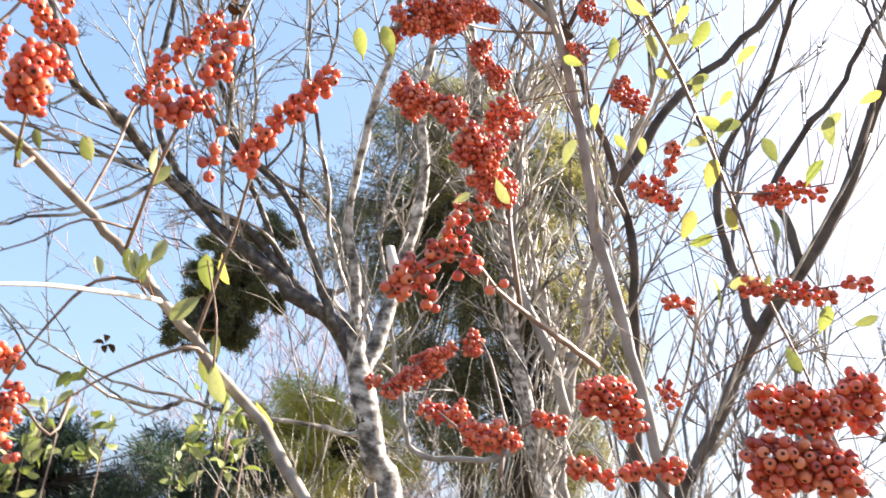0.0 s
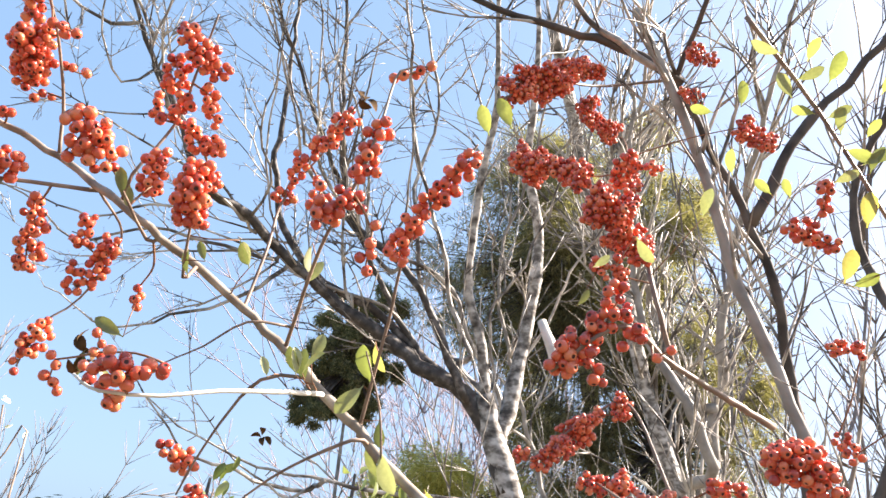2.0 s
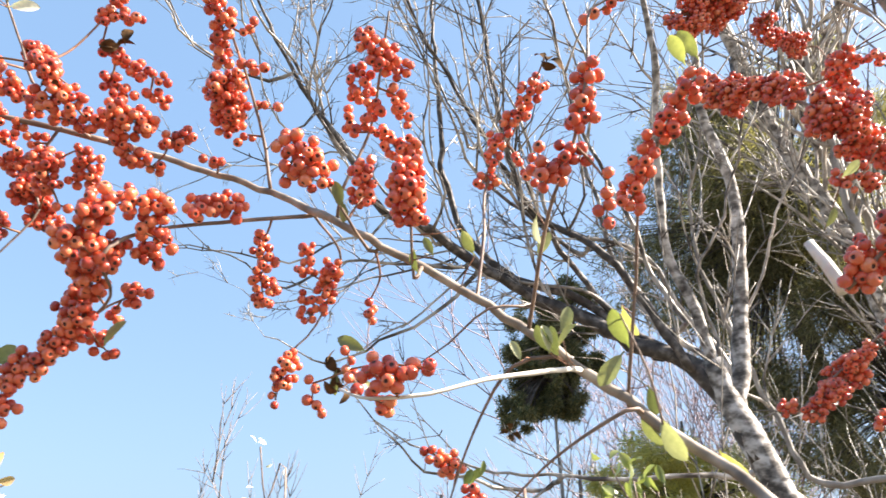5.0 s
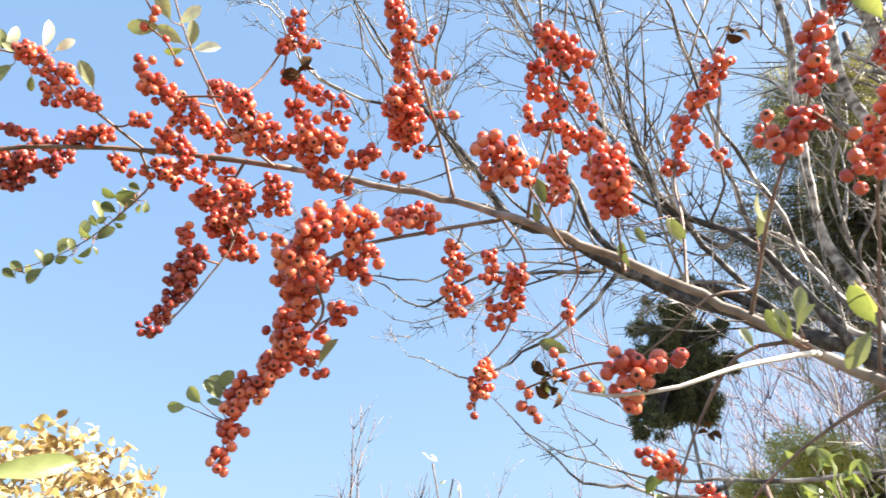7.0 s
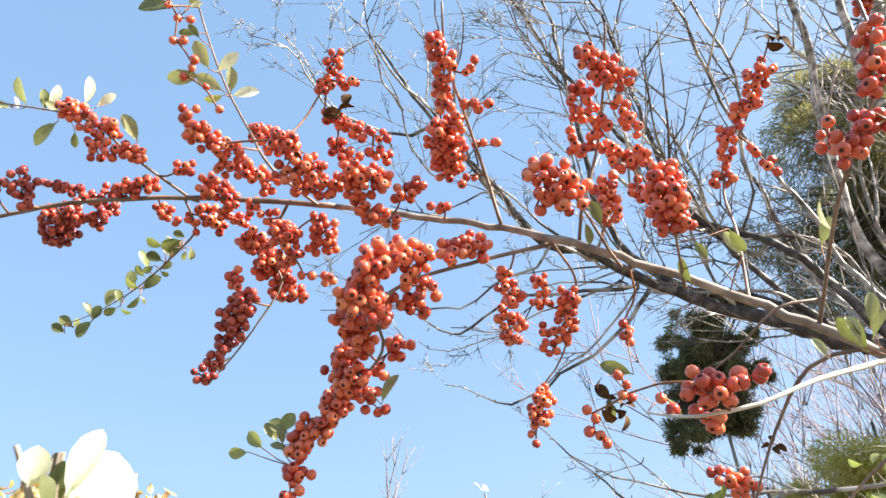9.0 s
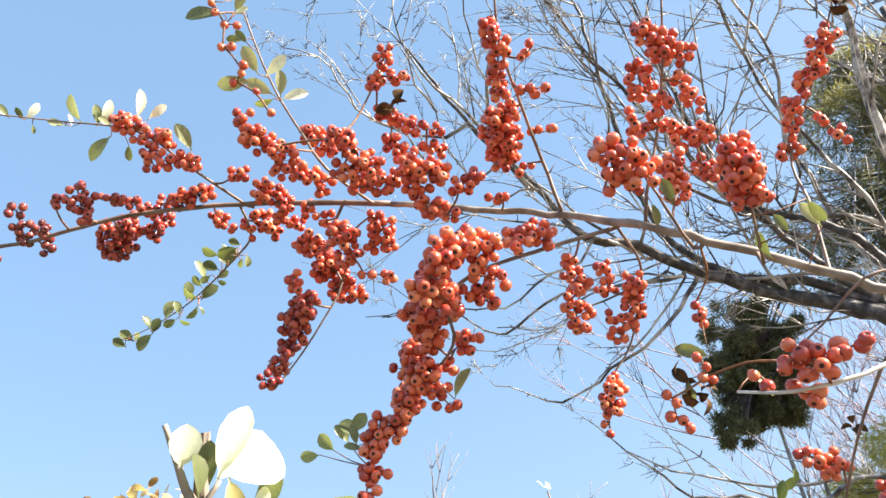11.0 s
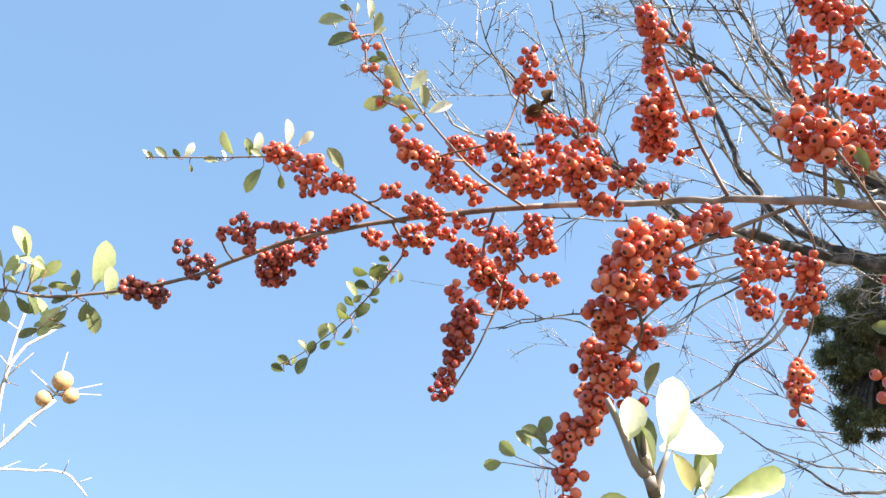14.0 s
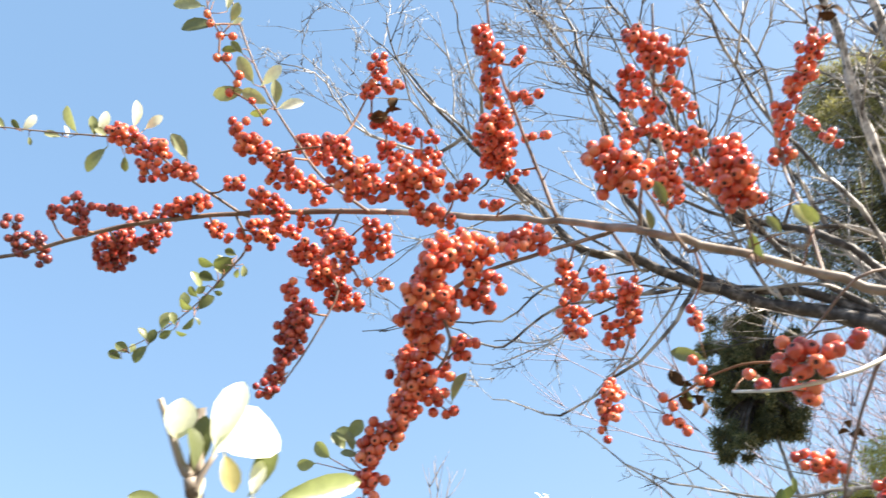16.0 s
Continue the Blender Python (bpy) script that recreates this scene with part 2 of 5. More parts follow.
def grow(acc, rng, start, way, length, r, depth, up=0.25, wiggle=0.16, sides=4, kids=5, spread=0.75, step=0.03, shrink=0.55, spurs=0.0):
    """A twig that wanders, tapers and forks."""
    n = max(4, int(length / step))
    pts, d, p = [np.array(start, float)], unit(np.array(way, float)), np.array(start, float)
    for i in range(n):
        d = unit(d + rng.normal(0, wiggle * (2.6 if rng.random() < 0.2 else 0.8), 3) + np.array((0, 0, up * 0.12)))
        p = p + d * (length / n)
        pts.append(p)
    tube(acc, pts, r, r * 0.35, sides if depth > 0 else 3)
    if spurs:
        for q, e in zip(pts[1:], pts[2:]):
            if rng.random() < spurs:
                w = unit(unit(e - q) * 0.5 + unit(rng.normal(0, 1, 3)))
                tube(acc, [q, q + w * rng.uniform(0.006, 0.02)], r * 0.7, r * 0.4, 3)
    if depth > 0:
        for _ in range(kids):
            i = int(rng.integers(max(1, n // 6), n))
            base, along = pts[i], unit(pts[min(i + 1, n)] - pts[i - 1])
            turn = unit(np.cross(along, rng.normal(0, 1, 3)))
            w = unit(along + turn * spread * rng.uniform(0.6, 1.3) + np.array((0, 0, up * 0.5)))
            grow(acc, rng, base, w, length * shrink * rng.uniform(0.6, 1.2), max(r * 0.62, 0.0011), depth - 1, up, wiggle, sides, max(2, kids - 1), spread, step, shrink, spurs)


# ---- ground ----
def ground_sheet():
    acc = Acc()
    rings = [0.0, 0.6, 1.2, 2.0, 3, 4.5, 7, 11, 18, 30, 60, 150, 500, 2500]
    seg = 40
    acc.v.append((0, 0, 0))
    for r in rings[1:]:
        for k in range(seg):
            a = 2 * math.pi * k / seg
            x, y = r * math.cos(a), r * math.sin(a)
            acc.v.append((x, y, 0.06 * noise.noise((x * 0.6, y * 0.6, 0)) if r < 60 else 0))
    for k in range(seg):
        acc.f.append((0, 1 + k, 1 + (k + 1) % seg))
    for i in range(len(rings) - 2):
        for k in range(seg):
            a, b = 1 + i * seg + k, 1 + i * seg + (k + 1) % seg
            acc.f.append((a, a + seg, b + seg, b))
    acc.m = [0] * len(acc.f)
    return tagged(new("ground", acc.mesh("ground", [SOIL])), "brown winter ground with leaf litter and grass", "ground", kind="structure")


ground_sheet()


# ---- trees ----
BOUGHS = {}


def limb(tree, name, pts, r0, r1):
    """A trunk or limb through pts; a trunk goes on down to the ground."""
    rng = np.random.default_rng(len(BOUGHS) + 7)
    if name == "trunk" or pts[0][2] < 1.35:
        x, y, z = pts[0]
        pts = [(x + (tree.location.x - x) * 0.9, y + (tree.location.y - y) * 0.9, -0.02), (x + (tree.location.x - x) * 0.5, y + (tree.location.y - y) * 0.5, z * 0.5)] + list(pts)
        r0 *= 1.15
    elif name != "trunk":                         # forks off the nearest older limb
        older = [q for tr, ln, _, _ in BOUGHS.values() if tr is tree for q in ln[: -6]]
        if older:
            w = nearest(older, np.array(pts[0]))
            gap = np.linalg.norm(w - np.array(pts[0]))
            if 0.01 < gap < 0.45:
                pts = ([tuple(w)] if gap < 0.12 else [tuple(w), tuple(w * 0.5 + np.array(pts[0]) * 0.5 + np.array((0, 0, -0.08 * gap)))]) + list(pts)
    if r1 > 0.0017 and name != "trunk":          # runs on beyond the last fork as a thin leader
        a, c = np.array(pts[-2], float), np.array(pts[-1], float)
        w = unit(c - a)
        pts = list(pts) + [tuple(c + w * 0.22 + np.array((0, 0, 0.03))), tuple(c + w * 0.45 + np.array((0, 0, 0.09)))]
        r1 = 0.0012
    line = spline(pts, 0.035)
    bend = 0.004 if name in ("trunk", "stem") else 0.012
    shift = rng.uniform(0, 50, 3)
    line = [p + rng.normal(0, 0.0012, 3) + bend * np.array(noise.noise_vector(Vector(p * 9 + shift))) + bend * 0.5 * np.array(noise.noise_vector(Vector(p * 27 + shift))) for p in line]
    m = len(line)
    if name != "trunk":                          # angular zigzag from fork to fork
        at = np.arange(0, m + 3, 3)
        amp = 0.0055 if r0 < 0.0085 else 0.0015 if name == "stem" else 0.003
        zig = rng.normal(0, amp, (len(at), 3))
        line = [p + np.array([np.interp(q, at, zig[:, a]) for a in range(3)]) * min(1.0, q / 3) for q, p in enumerate(line)]
    acc = Acc()
    tube(acc, line, r0, r1, 10, 0, 0.10, rng)
    if r0 < 0.012:
        for i in range(2, m - 1):                # short knobbly spurs
            if rng.random() < 0.75:
                w = unit(unit(line[i + 1] - line[i]) * 0.5 + unit(rng.normal(0, 1, 3)))
                ln = rng.uniform(0.006, 0.022)
                tube(acc, [line[i], line[i] + w * ln * 0.6, line[i] + w * ln + rng.normal(0, 0.0015, 3)], 0.0018, 0.0011, 4)
    ob = part(name, acc.mesh(name, [tree_bark[tree.name] if name in ("trunk", "stem") else THIN if r0 < 0.0085 else tree_limb[tree.name]]), tree)
    BOUGHS[ob.name] = (tree, line, r0, r1)
    return ob


tree_bark, tree_limb = {}, {}


def tree(name, base, label, bark, limb_bark):
    ob = thing(name, base, label, "tree")
    tree_bark[ob.name], tree_limb[ob.name] = bark, limb_bark
    return ob


def twigs(owner, seed, density, length, depth, up, mat, low=1.35, spread=0.8, shrink=0.55, thin=0.0042, kids=3, spurs=0.0):
    """Side twigs along all the limbs of one tree, as one mesh."""
    rng = np.random.default_rng(seed)
    acc = Acc()
    for tr, line, r0, r1 in BOUGHS.values():
        if tr is not owner or r0 > 0.05:
            continue
        n = len(line)
        count = int(n * 0.035 * density * (0.35 if r0 < 0.008 and line[n // 2][2] < 2.25 else 1.0))   # low side limbs are barer
        for _ in range(count):
            i = int(n * rng.uniform(0.22, 1.0)) if rng.random() < 0.92 else n - 1
            i = min(max(i, 1), n - 1)
            if line[i][2] < low:
                continue
            r = r0 + (r1 - r0) * i / n
            along = unit(line[i] - line[i - 1])
            w = unit(along * 0.8 + unit(np.cross(along, rng.normal(0, 1, 3))) * spread + np.array((0, 0, up * 0.6)))
            grow(acc, rng, line[i], w, length * min(1.0, max(0.4, r0 / 0.011)) * rng.uniform(0.4, 1.15), min(r * 0.8, thin) * rng.uniform(0.65, 1.1), depth, up, 0.075, 4, kids, 0.75, 0.04, shrink, spurs)
    ob = part("brushwood", acc.mesh("brushwood", [mat]), owner, "dense bare sunlit twigs")
    ob["kind"] = "stuff"
    return ob


birch_tree = tree("birch_tree", (-0.15, 1.62, 0), "bare multi-stemmed tree with pale flaky bark and dark limbs", BIRCH, LIMB)
limb(birch_tree, "trunk", [(-0.126, 1.785, 1.572), (-0.178, 1.769, 1.722), (-0.225, 1.753, 1.856), (-0.255, 1.740, 1.944), (-0.268, 1.731, 2.009)], 0.048, 0.027)
limb(birch_tree, "limb", [(-0.253, 1.745, 1.925), (-0.341, 1.724, 2.020), (-0.430, 1.709, 2.070), (-0.593, 1.652, 2.177), (-0.759, 1.570, 2.279), (-0.839, 1.465, 2.347), (-0.902, 1.378, 2.382), (-0.985, 1.235, 2.565)], 0.0235, 0.0065)
limb(birch_tree, "limb", [(-0.971, 1.283, 2.519), (-0.985, 1.235, 2.565), (-0.972, 1.165, 2.652), (-0.877, 1.077, 2.795), (-0.844, 1.014, 2.864)], 0.0045, 0.0012)
limb(birch_tree, "limb", [(-0.279, 1.729, 1.972), (-0.362, 1.730, 2.056), (-0.503, 1.700, 2.162), (-0.646, 1.639, 2.241), (-0.770, 1.592, 2.345), (-0.821, 1.539, 2.501), (-0.806, 1.492, 2.673), (-0.797, 1.431, 2.836)], 0.015, 0.0027)
limb(birch_tree, "stem", [(-0.266, 1.729, 1.981), (-0.275, 1.688, 2.108), (-0.310, 1.643, 2.233), (-0.309, 1.600, 2.348), (-0.284, 1.538, 2.504), (-0.253, 1.465, 2.668), (-0.247, 1.370, 2.825)], 0.014, 0.0022)
limb(birch_tree, "stem", [(-0.237, 1.754, 1.895), (-0.214, 1.759, 1.974), (-0.200, 1.761, 2.084), (-0.173, 1.738, 2.243), (-0.157, 1.701, 2.418), (-0.183, 1.630, 2.592), (-0.166, 1.554, 2.783), (-0.166, 1.500, 2.921)], 0.021, 0.0036)
limb(birch_tree, "limb", [(-0.319, 1.691, 2.005), (-0.396, 1.631, 2.189), (-0.473, 1.596, 2.269), (-0.551, 1.570, 2.339), (-0.615, 1.535, 2.421), (-0.628, 1.447, 2.585), (-0.632, 1.372, 2.758)], 0.011, 0.0018)
limb(birch_tree, "limb", [(-0.269, 1.721, 2.006), (-0.397, 1.756, 2.150), (-0.448, 1.751, 2.268), (-0.478, 1.686, 2.495), (-0.443, 1.637, 2.769), (-0.462, 1.514, 2.908)], 0.008, 0.0018)
limb(birch_tree, "limb", [(-0.234, 1.875, 2.007), (-0.332, 1.806, 2.199), (-0.412, 1.736, 2.315), (-0.593, 1.595, 2.379), (-0.674, 1.430, 2.487), (-0.648, 1.306, 2.659), (-0.632, 1.171, 2.803)], 0.008199999999999999, 0.0015)
limb(birch_tree, "limb", [(-0.280, 1.916, 1.786), (-0.436, 1.826, 1.792), (-0.620, 1.723, 1.788), (-0.772, 1.629, 1.796), (-0.909, 1.535, 1.850), (-0.997, 1.473, 1.910)], 0.0074, 0.0015)
limb(birch_tree, "limb", [(-0.712, 1.809, 1.780), (-0.792, 1.712, 1.781), (-0.885, 1.609, 1.804), (-0.968, 1.514, 1.876), (-1.030, 1.434, 1.970)], 0.0064, 0.0013)
limb(birch_tree, "limb", [(-0.764, 1.575, 2.267), (-0.871, 1.557, 2.165), (-0.951, 1.517, 2.117), (-1.017, 1.487, 2.080), (-1.097, 1.437, 2.062), (-1.206, 1.336, 2.104)], 0.0064, 0.0013)
limb(birch_tree, "limb", [(-0.791, 1.558, 2.283), (-0.922, 1.449, 2.274), (-1.037, 1.364, 2.273), (-1.148, 1.293, 2.200), (-1.214, 1.183, 2.259), (-1.338, 1.066, 2.267)], 0.0055, 0.001)
limb(birch_tree, "limb", [(-0.861, 1.480, 2.337), (-0.927, 1.320, 2.386), (-1.034, 1.213, 2.413), (-1.117, 1.082, 2.449)], 0.0055, 0.001)
limb(birch_tree, "limb", [(-0.531, 1.695, 2.308), (-0.634, 1.628, 2.400), (-0.714, 1.541, 2.493), (-0.738, 1.382, 2.602), (-0.753, 1.272, 2.727), (-0.769, 1.171, 2.822), (-0.757, 1.110, 2.880)], 0.0064, 0.0013)
limb(birch_tree, "limb", [(-0.580, 1.658, 2.366), (-0.601, 1.577, 2.504), (-0.606, 1.453, 2.682), (-0.653, 1.373, 2.762), (-0.657, 1.261, 2.878)], 0.0055, 0.001)
limb(birch_tree, "limb", [(-1.023, 1.186, 2.667), (-1.044, 1.063, 2.742), (-1.033, 0.951, 2.813), (-0.982, 0.876, 2.884)], 0.0055, 0.001)
limb(birch_tree, "limb", [(-1.089, 1.136, 2.670), (-1.161, 0.960, 2.684), (-1.149, 0.835, 2.747), (-1.194, 0.726, 2.770)], 0.0046, 0.001)
limb(birch_tree, "limb", [(-0.685, 1.379, 2.491), (-0.695, 1.293, 2.567), (-0.709, 1.217, 2.651), (-0.740, 1.118, 2.726), (-0.727, 1.029, 2.810)], 0.0036, 0.001)
limb(birch_tree, "limb", [(-0.954, 1.262, 2.488), (-0.975, 1.182, 2.556), (-0.963, 1.129, 2.623), (-0.906, 1.064, 2.708), (-0.871, 0.981, 2.784), (-0.836, 0.905, 2.859)], 0.0043, 0.0012)
limb(birch_tree, "limb", [(-0.763, 1.408, 2.404), (-0.778, 1.332, 2.490), (-0.733, 1.254, 2.599), (-0.694, 1.184, 2.678), (-0.660, 1.106, 2.768)], 0.0036, 0.001)
limb(birch_tree, "limb", [(-0.456, 1.528, 2.374), (-0.439, 1.435, 2.511), (-0.428, 1.373, 2.584), (-0.428, 1.292, 2.668)], 0.0036, 0.001)
limb(birch_tree, "limb", [(-0.931, 1.363, 2.312), (-1.003, 1.329, 2.304), (-1.113, 1.282, 2.241), (-1.215, 1.184, 2.256), (-1.325, 1.071, 2.255)], 0.0036, 0.001)
limb(birch_tree, "limb", [(-0.773, 1.507, 2.258), (-0.921, 1.401, 2.275), (-1.043, 1.365, 2.189), (-1.157, 1.292, 2.161), (-1.196, 1.242, 2.179)], 0.0032, 0.001)
limb(birch_tree, "limb", [(-0.703, 1.733, 1.738), (-0.746, 1.696, 1.767), (-0.800, 1.640, 1.810), (-0.854, 1.588, 1.865), (-0.912, 1.524, 1.941)], 0.0036, 0.001)
limb(birch_tree, "limb", [(-1.096, 1.044, 2.563), (-1.098, 0.999, 2.606), (-1.130, 0.925, 2.631), (-1.124, 0.811, 2.711), (-1.131, 0.747, 2.749)], 0.0029, 0.0008)
limb(birch_tree, "limb", [(-1.032, 1.156, 2.508), (-1.046, 1.070, 2.576), (-1.008, 0.960, 2.692), (-0.997, 0.887, 2.743), (-0.926, 0.862, 2.804)], 0.0029, 0.0008)
limb(birch_tree, "limb", [(-0.997, 0.887, 2.743), (-1.074, 0.867, 2.707), (-1.067, 0.799, 2.746)], 0.0029, 0.0008)
limb(birch_tree, "limb", [(-0.606, 1.516, 2.341), (-0.581, 1.441, 2.460), (-0.605, 1.397, 2.517), (-0.607, 1.309, 2.616), (-0.556, 1.210, 2.728)], 0.0036, 0.001)
limb(birch_tree, "limb", [(-0.384, 1.738, 2.039), (-0.483, 1.694, 2.160), (-0.577, 1.611, 2.332), (-0.642, 1.528, 2.458), (-0.685, 1.424, 2.599), (-0.720, 1.312, 2.711), (-0.745, 1.188, 2.818)], 0.009, 0.002)
limb(birch_tree, "limb", [(-0.313, 1.731, 2.101), (-0.370, 1.698, 2.270), (-0.430, 1.604, 2.467), (-0.464, 1.510, 2.630), (-0.465, 1.358, 2.808), (-0.475, 1.251, 2.907)], 0.007, 0.002)
limb(birch_tree, "limb", [(-0.505, 1.669, 2.182), (-0.729, 1.586, 2.262), (-0.784, 1.520, 2.362), (-0.813, 1.442, 2.484), (-0.768, 1.336, 2.655), (-0.733, 1.193, 2.820)], 0.0043, 0.0012)
limb(birch_tree, "limb", [(-0.610, 1.635, 2.209), (-0.641, 1.415, 2.669), (-0.635, 1.307, 2.791), (-0.619, 1.218, 2.882)], 0.0043, 0.0012)
limb(birch_tree, "limb", [(-0.833, 1.501, 2.328), (-0.889, 1.408, 2.429), (-0.967, 1.275, 2.537), (-0.967, 1.169, 2.655), (-0.983, 1.056, 2.746)], 0.0043, 0.0012)
limb(birch_tree, "limb", [(-0.813, 1.530, 2.293), (-0.973, 1.437, 2.240), (-1.071, 1.359, 2.203), (-1.134, 1.272, 2.215)], 0.0036, 0.0012)
limb(birch_tree, "limb", [(-0.793, 1.558, 2.257), (-0.889, 1.525, 2.164), (-0.974, 1.474, 2.103), (-1.041, 1.430, 2.031)], 0.0036, 0.0012)
limb(birch_tree, "limb", [(-0.250, 1.738, 2.044), (-0.245, 1.675, 2.217), (-0.130, 1.590, 2.412), (-0.074, 1.506, 2.549), (-0.006, 1.406, 2.679), (0.030, 1.331, 2.763)], 0.0043, 0.0012)
limb(birch_tree, "limb", [(-0.185, 1.768, 2.104), (-0.070, 1.705, 2.328), (0.007, 1.671, 2.436), (0.112, 1.601, 2.578), (0.165, 1.496, 2.712)], 0.0043, 0.0012)
twigs(birch_tree, 3, 8.5, 0.38, 2, 0.08, THIN, thin=0.0038, spurs=0.5)

sapling = tree("young_tree", (0.36, 1.12, 0), "slender bare young tree with smooth grey stems", GREY, DARKBARK)
limb(sapling, "limb", [(0.121, 1.037, 2.359), (0.025, 1.011, 2.411), (-0.043, 0.996, 2.441), (-0.152, 0.979, 2.475), (-0.274, 0.946, 2.534)], 0.0085, 0.004)
limb(sapling, "limb", [(0.083, 1.023, 2.380), (0.024, 1.002, 2.422), (-0.026, 0.978, 2.461), (-0.061, 0.939, 2.512)], 0.007, 0.0032)
limb(sapling, "trunk", [(0.315, 1.122, 1.599), (0.295, 1.115, 1.702), (0.269, 1.111, 1.803), (0.242, 1.103, 1.885), (0.197, 1.084, 2.011), (0.155, 1.046, 2.157), (0.119, 1.011, 2.269), (0.084, 0.983, 2.356), (0.048, 0.941, 2.432)], 0.0118, 0.0078)
limb(sapling, "limb", [(0.302, 1.197, 1.600), (0.289, 1.196, 1.728), (0.274, 1.177, 1.901), (0.256, 1.141, 2.032), (0.222, 1.116, 2.140), (0.169, 1.072, 2.262), (0.126, 1.027, 2.362), (0.146, 0.991, 2.416), (0.167, 0.959, 2.460)], 0.0108, 0.0060)
limb(sapling, "limb", [(0.231, 1.121, 2.128), (0.302, 1.101, 2.271), (0.359, 1.097, 2.343), (0.423, 1.080, 2.420), (0.484, 1.052, 2.501), (0.500, 1.016, 2.531)], 0.0092, 0.0042)
twigs(sapling, 5, 9.0, 0.36, 2, 0.4, THIN, thin=0.0035)

oak_tree = tree("leaning_tree", (0.50, 1.55, 0), "bare leaning tree with rough dark bark", DARKBARK, DARKBARK)
limb(oak_tree, "trunk", [(0.494, 1.694, 1.642), (0.516, 1.674, 1.767), (0.567, 1.644, 1.898), (0.629, 1.595, 2.066), (0.708, 1.530, 2.207), (0.776, 1.468, 2.360), (0.811, 1.413, 2.499), (0.830, 1.330, 2.629)], 0.0185, 0.0120)
limb(oak_tree, "limb", [(0.629, 1.595, 2.066), (0.570, 1.645, 2.325), (0.567, 1.615, 2.492), (0.646, 1.513, 2.689), (0.672, 1.355, 2.856)], 0.0125, 0.0045)
limb(oak_tree, "limb", [(0.708, 1.530, 2.207), (0.672, 1.555, 2.423), (0.753, 1.479, 2.581), (0.824, 1.387, 2.736)], 0.0110, 0.0040)
twigs(oak_tree, 6, 9.0, 0.45, 2, 0.4, THIN, thin=0.0045)

alder_tree = tree("bare_tree", (0.32, 2.3, 0), "bare tree with several pale stems in a thicket", BIRCH, GREY)
limb(alder_tree, "trunk", [(0.292, 2.345, 1.612), (0.244, 2.330, 1.841), (0.177, 2.323, 2.072), (0.114, 2.284, 2.292), (0.064, 2.212, 2.531), (-0.033, 2.124, 2.764), (-0.100, 1.984, 3.055), (-0.155, 1.828, 3.233)], 0.034, 0.016)
limb(alder_tree, "limb", [(0.376, 2.485, 1.625), (0.325, 2.462, 1.920), (0.372, 2.391, 2.278), (0.393, 2.339, 2.499), (0.443, 2.242, 2.793), (0.510, 2.056, 3.055), (0.598, 1.899, 3.367)], 0.024, 0.01)
limb(alder_tree, "limb", [(0.286, 2.406, 2.196), (0.216, 2.358, 2.367), (0.118, 2.265, 2.602), (0.055, 2.144, 2.828), (0.131, 1.953, 3.096), (0.142, 1.817, 3.249)], 0.015, 0.006)
limb(alder_tree, "limb", [(0.294, 2.161, 1.955), (0.227, 2.128, 2.128), (0.140, 2.134, 2.297), (0.102, 2.121, 2.468), (0.084, 2.059, 2.699), (0.090, 1.915, 3.000)], 0.018, 0.008)
limb(alder_tree, "limb", [(-0.127, 2.308, 1.813), (-0.187, 2.277, 1.981), (-0.272, 2.197, 2.251), (-0.305, 2.075, 2.535), (-0.206, 1.947, 2.779), (-0.152, 1.768, 3.022)], 0.01, 0.004)
twigs(alder_tree, 8, 18.0, 0.48, 2, 0.35, THIN, thin=0.007)


def thicket(name, place, seed, stems, height, label, mat, wide=0.5, r=0.006, depth=2):
    """A many-stemmed bare bush or small distant tree."""
    rng = np.random.default_rng(seed)
    ob = thing(name, place, label, "shrub")
    for _ in range(stems):
        acc = Acc()
        s = np.array((place[0] + rng.normal(0, wide * 0.4), place[1] + rng.normal(0, wide * 0.4), 0))
        grow(acc, rng, s, (rng.normal(0, 0.22), rng.normal(0, 0.22), 1), height * rng.uniform(0.6, 1.05), r, depth, 0.35, 0.08, 3 if place[1] > 5 else 4, 9 if place[1] > 8 else 8, 0.75, height / (18 if place[1] > 5 else 26), 0.33)
        part("stem", acc.mesh("stem", [mat]), ob)
    return ob


thicket("bare_shrub", (0.75, 3.4, 0), 21, 16, 2.5, "dense bare shrub with pale dry stems", DRY, 0.8, 0.0050, 2)
thicket("bare_shrub", (0.1, 3.3, 0), 22, 12, 2.1, "dense bare shrub with pale dry stems", THIN, 0.6, 0.0042, 2)
thicket("bare_shrub", (-0.2, 2.75, 0), 30, 9, 2.1, "dense bare shrub with pale dry stems", THIN, 0.5, 0.0036, 2)
thicket("bare_shrub", (0.42, 2.8, 0), 37, 10, 2.4, "dense bare shrub with pale dry stems", THIN, 0.5, 0.0036, 2)
thicket("bare_shrub", (1.7, 3.2, 0), 23, 16, 3.0, "dense bare shrub with pale dry stems", DRY, 0.8, 0.0058, 2)
thicket("distant_bare_tree", (-4.6, 5.6, 0), 24, 5, 3.0, "thin bare tree far off against the sky", FAR_TWIG, 0.4, 0.012, 2)
thicket("distant_bare_tree", (-1.35, 6.6, 0), 25, 11, 3.1, "thin bare tree far off against the sky", FAR_TWIG, 0.8, 0.012, 2)
thicket("distant_bare_tree", (-1.2, 8.6, 0), 27, 30, 5.4, "hazy brown bare tree far off", PURPLE_TWIG, 1.6, 0.012, 2)
thicket("distant_bare_tree", (-1.9, 8.8, 0), 28, 24, 2.6, "hazy brown bare tree far off", PURPLE_TWIG, 1.0, 0.010, 2)
